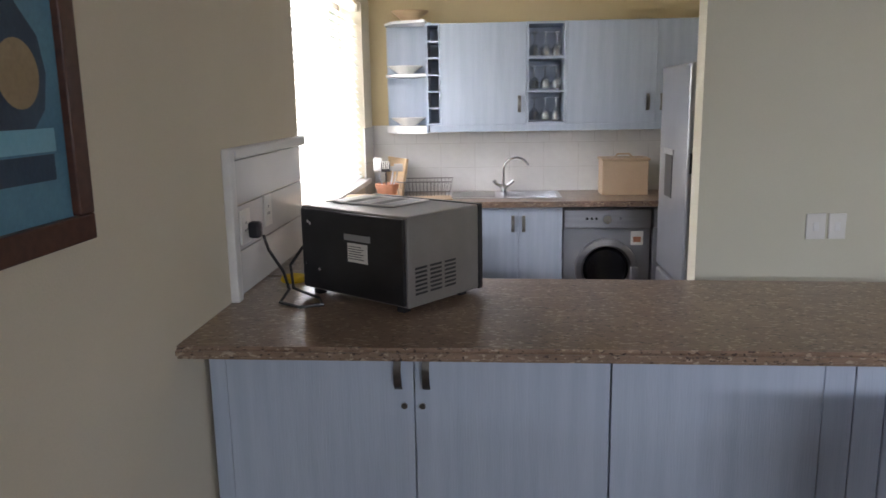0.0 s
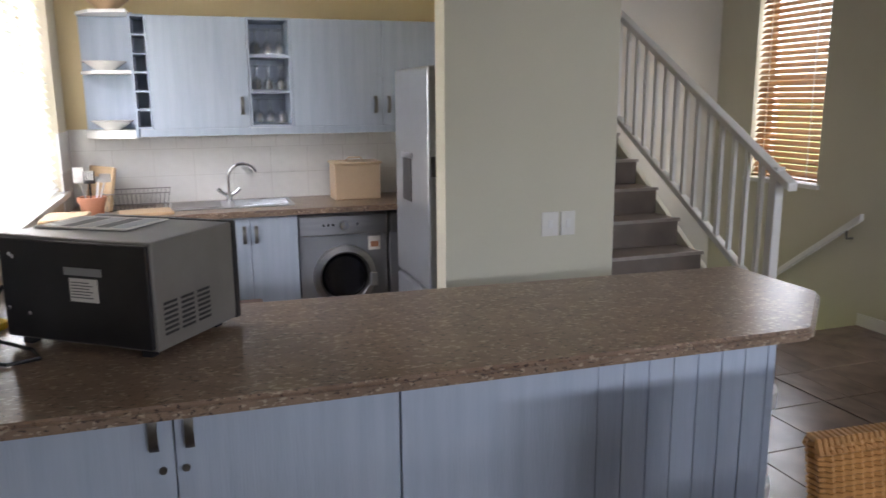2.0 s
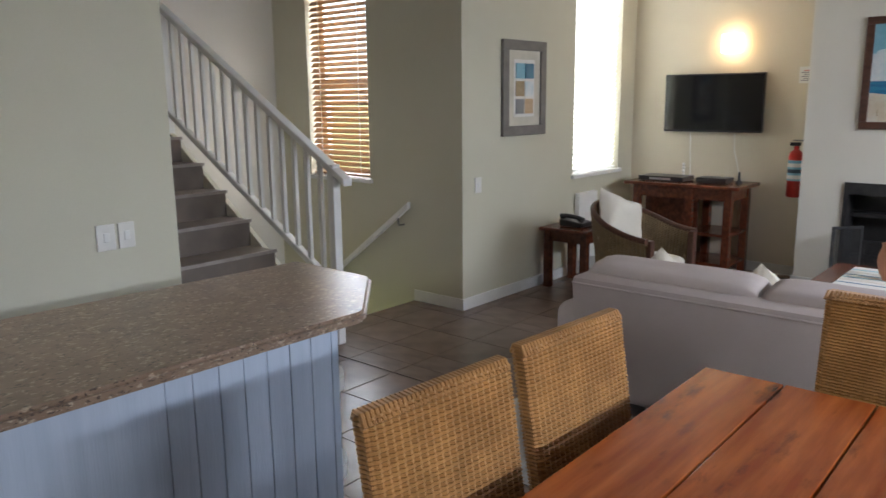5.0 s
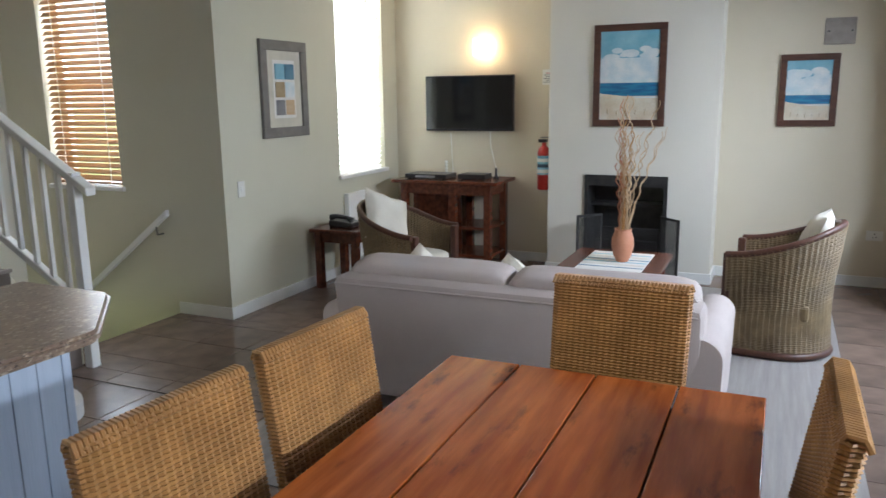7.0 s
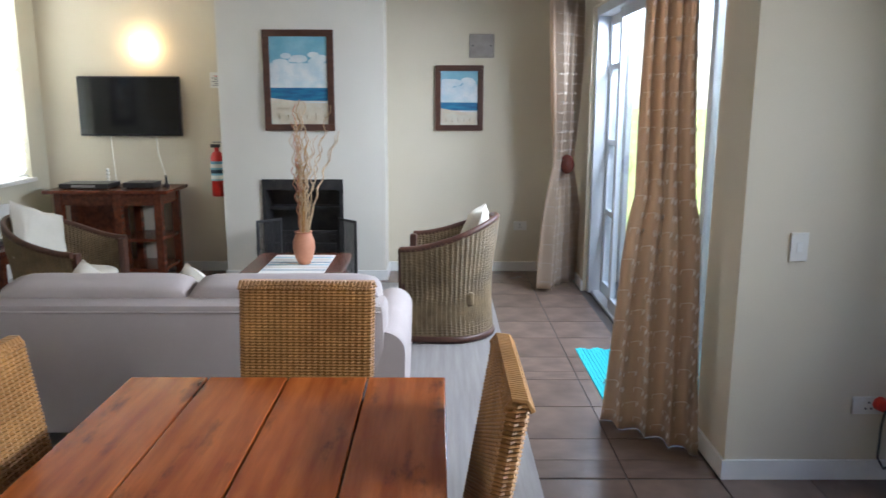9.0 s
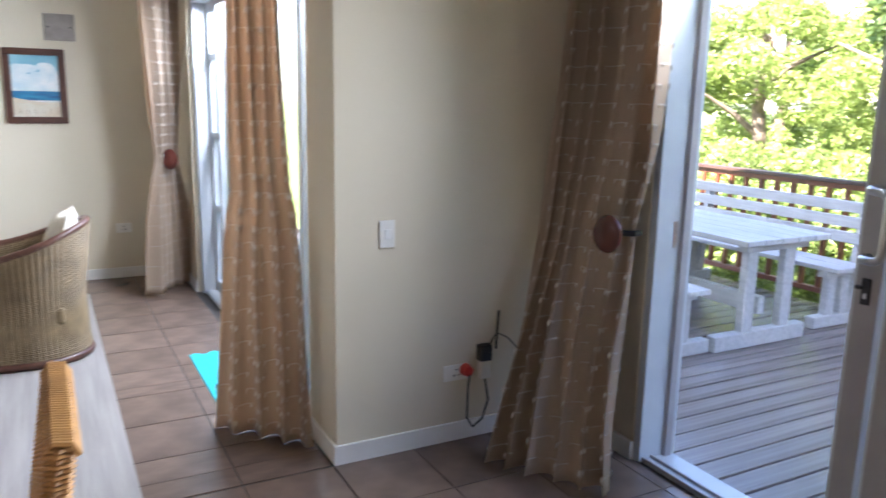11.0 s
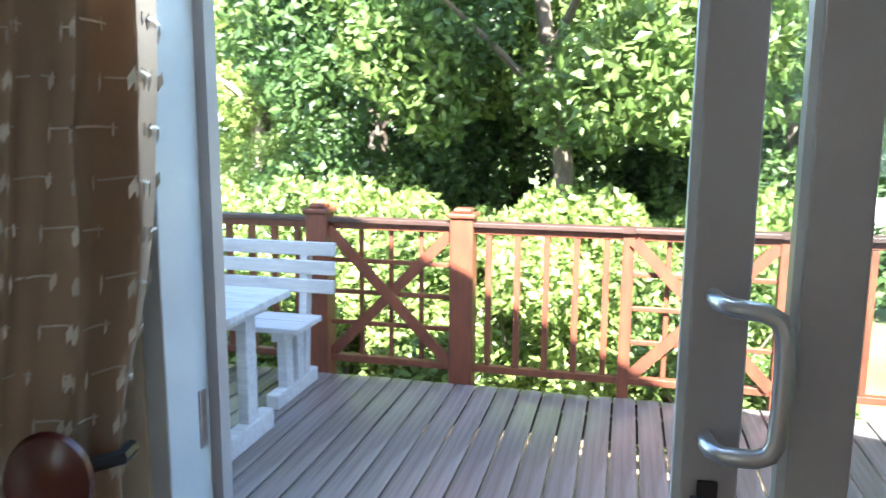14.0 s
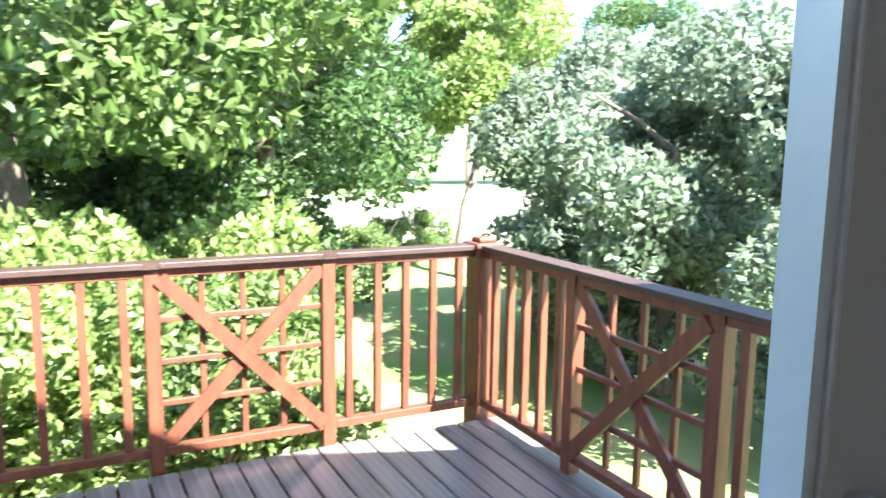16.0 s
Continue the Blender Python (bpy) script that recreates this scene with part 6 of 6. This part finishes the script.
def run(a, b, axis, fixed, panel):
    """One bay of railing between two posts; local positions along the axis."""
    def bar(nm, p0, p1, z0, z1, d0, d1, material="rail"):
        dims = (p0, p1, fixed + d0, fixed + d1, z0, z1) if axis == "x" else (fixed + d0, fixed + d1, p0, p1, z0, z1)
        return bpart(nm, dims, material, dr, bevel=0.004)
    bar("top_rail", a, b, 0.925, 0.955, -0.06, 0.06, "rail_dark")
    bar("under_rail", a, b, 0.88, 0.925, -0.025, 0.025)
    bar("bottom_rail", a, b, -0.015, 0.03, -0.03, 0.03)
    if not panel:
        n = max(1, round((b - a) / 0.165))
        for i in range(n):
            p = a + (b - a) * (i + 0.5) / n
            bar("baluster", p - 0.02, p + 0.02, 0.03, 0.88, -0.02, 0.02)
        return
    for i in range(1, 4):
        p = a + (b - a) * i / 4
        bar("baluster", p - 0.015, p + 0.015, 0.03, 0.88, -0.038, -0.012)
    for z in (0.25, 0.46, 0.67):
        bar("cross_rail", a, b, z - 0.015, z + 0.015, -0.012, 0.012)
    L = math.hypot(b - a, 0.85)
    ang = math.atan2(0.85, b - a)
    for s in (1, -1):
        bm = bmesh.new()
        rot = Matrix.Rotation(-s * ang, 4, "Y") if axis == "x" else Matrix.Rotation(s * ang, 4, "X")
        c = Vector(((a + b) / 2, fixed, 0.455)) if axis == "x" else Vector((fixed, (a + b) / 2, 0.455))
        o = 0.026 + 0.012 * s
        if axis == "x":
            box(bm, -L / 2, L / 2, o - 0.012, o + 0.012, -0.035, 0.035, m=Matrix.Translation(c) @ rot)
        else:
            box(bm, o - 0.012, o + 0.012, -L / 2, L / 2, -0.035, 0.035, m=Matrix.Translation(c) @ rot)
        part("diagonal_brace", bm, "rail", dr)


post(RX, RY, 0.985)
for x in (2.59, 3.56, 6.4, 8.9):
    post(x, RY)
run(RX + 0.075, 0.66, "x", RY, False)
for x in (0.695, 1.575):
    bpart("mid_post", (x - 0.035, x + 0.035, RY - 0.035, RY + 0.035, -0.14, 0.925), "rail", dr, bevel=0.005)
    bpart("top_rail", (x - 0.035, x + 0.035, RY - 0.06, RY + 0.06, 0.925, 0.955), "rail_dark", dr)
run(0.73, 1.54, "x", RY, True)
run(1.61, 2.515, "x", RY, False)
run(2.665, 3.485, "x", RY, True)
run(3.635, 6.325, "x", RY, False)
run(6.475, 8.825, "x", RY, False)
run(RY + 0.075, -4.93, "y", RX, False)
for y in (-4.89, -3.98):
    bpart("mid_post", (RX - 0.035, RX + 0.035, y - 0.035, y + 0.035, -0.14, 0.925), "rail", dr, bevel=0.005)
    bpart("top_rail", (RX - 0.06, RX + 0.06, y - 0.035, y + 0.035, 0.925, 0.955), "rail_dark", dr)
run(-4.855, -4.015, "y", RX, True)
run(-3.945, -2.60, "y", RX, False)
post(RX, -2.53)

# picnic table and benches
pt = thing("picnic_table", (0, 0, 0), "weathered pale grey timber picnic table", "table")
for k in range(5):
    bpart("top_plank", (3.32, 5.12, -4.81 + k * 0.164, -4.81 + k * 0.164 + 0.158, 0.64, 0.68), "picnic", pt, bevel=0.006)
for x in (3.44, 4.92):
    bpart("foot", (x - 0.03, x + 0.05, -4.76, -3.88, DZ, DZ + 0.11), "picnic", pt, bevel=0.008)
    for y in (-4.55, -4.18):
        bpart("leg", (x - 0.02, x + 0.04, y - 0.05, y + 0.05, DZ + 0.11, 0.58), "picnic", pt, bevel=0.005)
    bpart("cleat", (x - 0.03, x + 0.05, -4.72, -4.10, 0.58, 0.64), "picnic", pt, bevel=0.005)
bpart("stretcher", (3.48, 4.90, -4.40, -4.34, 0.12, 0.24), "picnic", pt)


def bench(m, back, label):
    b = thing("garden_bench", m, label, "bench", "picnic benches")
    for k in range(2):
        bpart("seat_plank", (0, 1.8, -0.02 + 0.185 * k, 0.155 + 0.185 * k, 0.43, 0.465), "picnic", b, bevel=0.006)
    for x in (0.12, 1.62):
        bpart("foot", (x - 0.03, x + 0.05, -0.15, 0.42, 0, 0.09), "picnic", b, bevel=0.008)
        for y in (0.08, 0.24):
            bpart("leg", (x - 0.02, x + 0.04, y - 0.045, y + 0.045, 0.09, 0.38), "picnic", b, bevel=0.005)
        bpart("cleat", (x - 0.03, x + 0.05, 0.0, 0.33, 0.38, 0.43), "picnic", b)
        if back:
            bm = bmesh.new()
            vs = box(bm, x - 0.02, x + 0.03, -0.05, 0.03, 0.09, 0.88, bevel=0.004)
            for v in vs:
                v.co.y -= 0.10 * (v.co.z - 0.1)
            part("back_post", bm, "picnic", b)
    if back:
        for k in range(3):
            y = -0.075 - 0.014 * k
            bpart("back_slat", (-0.08, 1.85, y + 0.03, y + 0.06, 0.60 + 0.115 * k, 0.685 + 0.115 * k), "picnic", b, bevel=0.006)
    return b


bench(pose(3.40, -5.40, DZ), True, "weathered pale grey timber bench with slatted back")
bench(pose(3.36, -3.72, DZ), False, "weathered pale grey backless timber bench")

# ---- garden ----
GZ = -0.95
structure("ground", [(-220, 220, -260, 220, GZ - 0.3, GZ)], "lawn", "sunlit patchy green lawn around the house", "ground")
structure("leaf_litter", [(-0.2, 12, -8.6, -5.85, GZ, GZ + 0.02)], "litter", "dry brown leaf litter below the deck railing", "ground")
bm = bmesh.new()
prism(bm, [(-9, -17), (-2.6, -18), (-6, -34), (-16, -36), (-26, -28)], GZ, GZ + 0.01)
tagged(part("sandy_path", bm, "sand"), "pale sandy clearing beyond the lawn", "path", kind="structure")


def leaves(n, radius, blobs, size, seed):
    """Many small folded leaves in uneven clumps; returns vertices and faces."""
    rng = np.random.default_rng(seed)
    cs = np.array([b[:3] for b in blobs], float)
    rs = np.array([b[3] for b in blobs], float)
    pick = rng.choice(len(blobs), n, p=rs ** 2 / (rs ** 2).sum())
    d = rng.normal(size=(n, 3))
    d /= np.linalg.norm(d, axis=1)[:, None]
    rad = rs[pick] * (0.55 + 0.5 * rng.random(n) ** 0.6)
    c = cs[pick] + d * rad[:, None] * np.array([1, 1, 0.85])
    a = rng.normal(size=(n, 3)) + d * 0.3
    a /= np.linalg.norm(a, axis=1)[:, None]
    b = np.cross(a, rng.normal(size=(n, 3)) + d)
    b /= np.linalg.norm(b, axis=1)[:, None]
    nn = np.cross(a, b)
    s = size * (0.6 + 0.8 * rng.random(n))[:, None]
    p0, p1 = c - a * s, c + a * s
    q0, q1 = c + b * s * 0.55 + nn * s * 0.15, c - b * s * 0.55 + nn * s * 0.15
    vs = np.stack([p0, q1, p1, q0], 1).reshape(-1, 3)
    fs = np.arange(4 * n).reshape(n, 4)
    return vs, fs


def mesh_np(name, vs, fs, material):
    me = bpy.data.meshes.new(name)
    me.from_pydata(vs.tolist(), [], fs.tolist())
    me.materials.append(M[material])
    return me


def blobs_tree(seed, w, z0, z1, k, r):
    rng = random.Random(seed)
    out = []
    for _ in range(k):
        z = rng.uniform(z0, z1)
        f = math.sin(math.pi * min(1, max(0.12, (z - z0 + 0.5) / (z1 - z0 + 0.8)))) ** 0.5
        a, q = rng.uniform(0, math.tau), math.sqrt(rng.random())
        out.append((w * f * q * math.cos(a), w * f * q * math.sin(a), z, r * rng.uniform(0.55, 1.2)))
    return out


CROWNS = {}
for nm, seed, n, args, size, mt in (
        ("oak", 1, 46000, (3.1, 2.7, 8.2, 54, 0.78), 0.065, "leaf"),
        ("young", 7, 20000, (1.7, 2.9, 6.2, 32, 0.55), 0.06, "leaf_light"),
        ("dense", 2, 40000, (2.4, 0.4, 6.5, 46, 0.75), 0.06, "leaf_dark"),
        ("light", 3, 26000, (1.9, 0.6, 5.5, 34, 0.6), 0.055, "leaf_light"),
        ("shrub", 4, 13000, (1.1, 0.2, 1.35, 26, 0.34), 0.042, "leaf_light"),
        ("shrub_green", 5, 13000, (1.1, 0.2, 1.5, 26, 0.36), 0.042, "leaf"),
        ("silver", 6, 30000, (1.5, 0.4, 3.3, 34, 0.5), 0.05, "leaf_silver")):
    vs, fs = leaves(n, 1, blobs_tree(seed, *args), size, seed)
    CROWNS[nm] = mesh_np("crown", vs, fs, mt)


bm = bmesh.new()
tube(bm, [(0.05, 0, 0), (0.4, 0, 0.6), (0.7, 0, 1.1)], [0.02, 0.014, 0.006], 6)
STEM = bpy.data.meshes.new("stem")
bm.to_mesh(STEM)
bm.free()
STEM.materials.append(M["bark"])


def tree(kind, x, y, label, scale=1.0, turn=0, height=4.0, r=0.14, lean=(0, 0), bare=False, squash=1.0):
    shrub = kind.startswith("shrub")
    t = thing("shrub" if shrub else "tree", pose(x, y, GZ, 0, 0, turn), label, "shrub" if shrub else "tree", "garden shrubs" if shrub else "garden trees")
    c = new("crown", CROWNS[kind])
    c.parent = t
    c.scale = (scale, scale, scale * squash)
    c["kind"] = "stuff"
    if shrub:
        for k in range(6):
            ob = new("stem", STEM)
            ob.parent = t
            ob.matrix_basis = pose(0, 0, 0, 0, 0, 60 * k)
        return t
    bm = bmesh.new()
    pts = [(lean[0] * k / 8 + 0.06 * math.sin(k * 1.3), lean[1] * k / 8 + 0.06 * math.cos(k * 1.7), height * k / 8) for k in range(9)]
    tube(bm, pts, [r * (1.25 - 0.09 * k) if k else r * 1.5 for k in range(9)], 10)
    part("trunk", bm, "bark", t, smooth=True)
    for k in range(5):
        bm = bmesh.new()
        a = k * 1.35 + 0.4
        b = Vector(pts[4 + k])
        reach = height / 5
        q = b + Vector((math.cos(a), math.sin(a), 0.8)) * 0.8 * reach
        w = q + Vector((math.cos(a + 0.3), math.sin(a + 0.3), 0.5)) * reach
        tube(bm, [b, q, w], [r * 0.5, r * 0.35, r * 0.15], 7)
        part("limb", bm, "bark", t, smooth=True)
    return t


tree("oak", 2.15, -9.6, "broad green tree with pale trunk behind the deck", 1.0, 20, 5.2, 0.11, (0.5, 0))
for x, y, kind, s, turn in ((-0.6, -12.6, "dense", 1.0, 70), (5.0, -11.2, "dense", 1.05, 130), (7.4, -12.5, "light", 0.78, 200), (3.3, -13.2, "dense", 1.25, 250), (0.9, -14.0, "dense", 1.3, 310), (10.4, -12.5, "light", 0.8, 40), (14.0, -12.5, "light", 0.75, 100), (9.0, -15.5, "light", 0.95, 330), (13.0, -16.5, "light", 0.9, 280), (5.6, -15.5, "dense", 1.2, 160), (11.0, -19, "light", 1.05, 10), (-11, -40, "dense", 1.6, 30), (-6.0, -37, "dense", 1.5, 80), (-19, -40, "oak", 1.6, 50), (-26, -34, "dense", 1.5, 190), (-0.6, -18, "dense", 1.4, 120), (-15, -42, "dense", 1.7, 220), (19, -14, "light", 0.7, 15)):
    tree(kind, x, y, {"oak": "broad leafy green tree in the garden", "dense": "dense dark green tree behind the deck", "light": "pale sunlit yellow-green tree beyond railing"}[kind], s, turn, 4.6 * s, 0.15)
tree("young", -4.6, -14.2, "slender young tree with leaning pale trunk on the lawn", 1.0, 20, 5.0, 0.08, (-0.9, 0))
for x, y, s, turn in ((-3.4, -7.6, 1.0, 0), (-4.4, -9.3, 1.1, 90), (-4.0, -5.4, 0.95, 180)):
    tree("silver", x, y, "silvery green bushy tree close to the deck corner", s, turn, 2.4, 0.08)
rng = random.Random(21)
for i in range(15):
    x = 1.2 + i * 0.72
    for y in (-7.5, -8.7):
        k = "shrub" if (i + (y < -8)) % 3 else "shrub_green"
        tree(k, x + rng.uniform(-0.25, 0.25), y + rng.uniform(-0.25, 0.25), "sunlit pale green shrub below the railing" if k == "shrub" else "green leafy shrub below the railing", rng.uniform(0.8, 1.05), rng.uniform(0, 360), squash=1.0 if y > -8 else 1.25)
for x, y in ((-4.0, -16.0), (-5.5, -17.5), (-3.0, -15.0)):
    tree("shrub_green", x, y, "low rounded shrub on the lawn", 0.6, x * 50)

# ---- floor tiles ----
TS = 0.38
bmF = bmesh.new()
box(bmF, -TS / 2 + 0.003, TS / 2 - 0.003, -TS / 2 + 0.003, TS / 2 - 0.003, -0.008, 0.0, bevel=0.0015)
tme = bpy.data.meshes.new("tile")
bmF.to_mesh(tme)
bmF.free()
tme.materials.append(M["tile_floor"])
rest_v, rest_f = [], []
OX, OY = 3.65 % TS, -0.67 % TS
zones = [(LW, 1.78, DW, BW), (1.78, PX, DW, 3.835), (PX, 3.06, SW, 3.835), (3.06, 4.16, SW, 4.11), (4.16, TVW, SW, NW)]
spots = []
for i in range(-4, 20):
    for j in range(-8, 16):
        tx, ty = OX + i * TS, OY + j * TS
        for zx0, zx1, zy0, zy1 in zones:
            x0, x1, y0, y1 = max(tx, zx0), min(tx + TS, zx1), max(ty, zy0), min(ty + TS, zy1)
            if x1 - x0 < 0.02 or y1 - y0 < 0.02:
                continue
            if x0 > 2.3 and x1 < 6.3 and y0 > -0.3 and y1 < 2.35:
                continue
            near = (x0 > 1.5 and y0 > 1.9) or (x0 > 2.1 and y1 < 0.3)
            spots.append((not near, x0, x1, y0, y1))
spots.sort()
for k, (far, x0, x1, y0, y1) in enumerate(spots):
    cx, cy = (x0 + x1) / 2, (y0 + y1) / 2
    if k < 300 and not far:
        ob = new("tile", tme)
        ob.parent = floor
        ob.matrix_basis = Matrix.LocRotScale((cx, cy, 0), None, ((x1 - x0) / TS, (y1 - y0) / TS, 1))
    else:
        b = len(rest_v)
        h, g = (x1 - x0) / 2 - 0.003, (y1 - y0) / 2 - 0.003
        rest_v += [(cx - h, cy - g, 0), (cx + h, cy - g, 0), (cx + h, cy + g, 0), (cx - h, cy + g, 0), (cx - h, cy - g, -0.006), (cx + h, cy - g, -0.006), (cx + h, cy + g, -0.006), (cx - h, cy + g, -0.006)]
        rest_f += [(b, b + 1, b + 2, b + 3), (b, b + 4, b + 5, b + 1), (b + 1, b + 5, b + 6, b + 2), (b + 2, b + 6, b + 7, b + 3), (b + 3, b + 7, b + 4, b)]
rest = raw("tile_field", rest_v, rest_f, "tile_floor", floor)
rest["kind"] = "stuff"
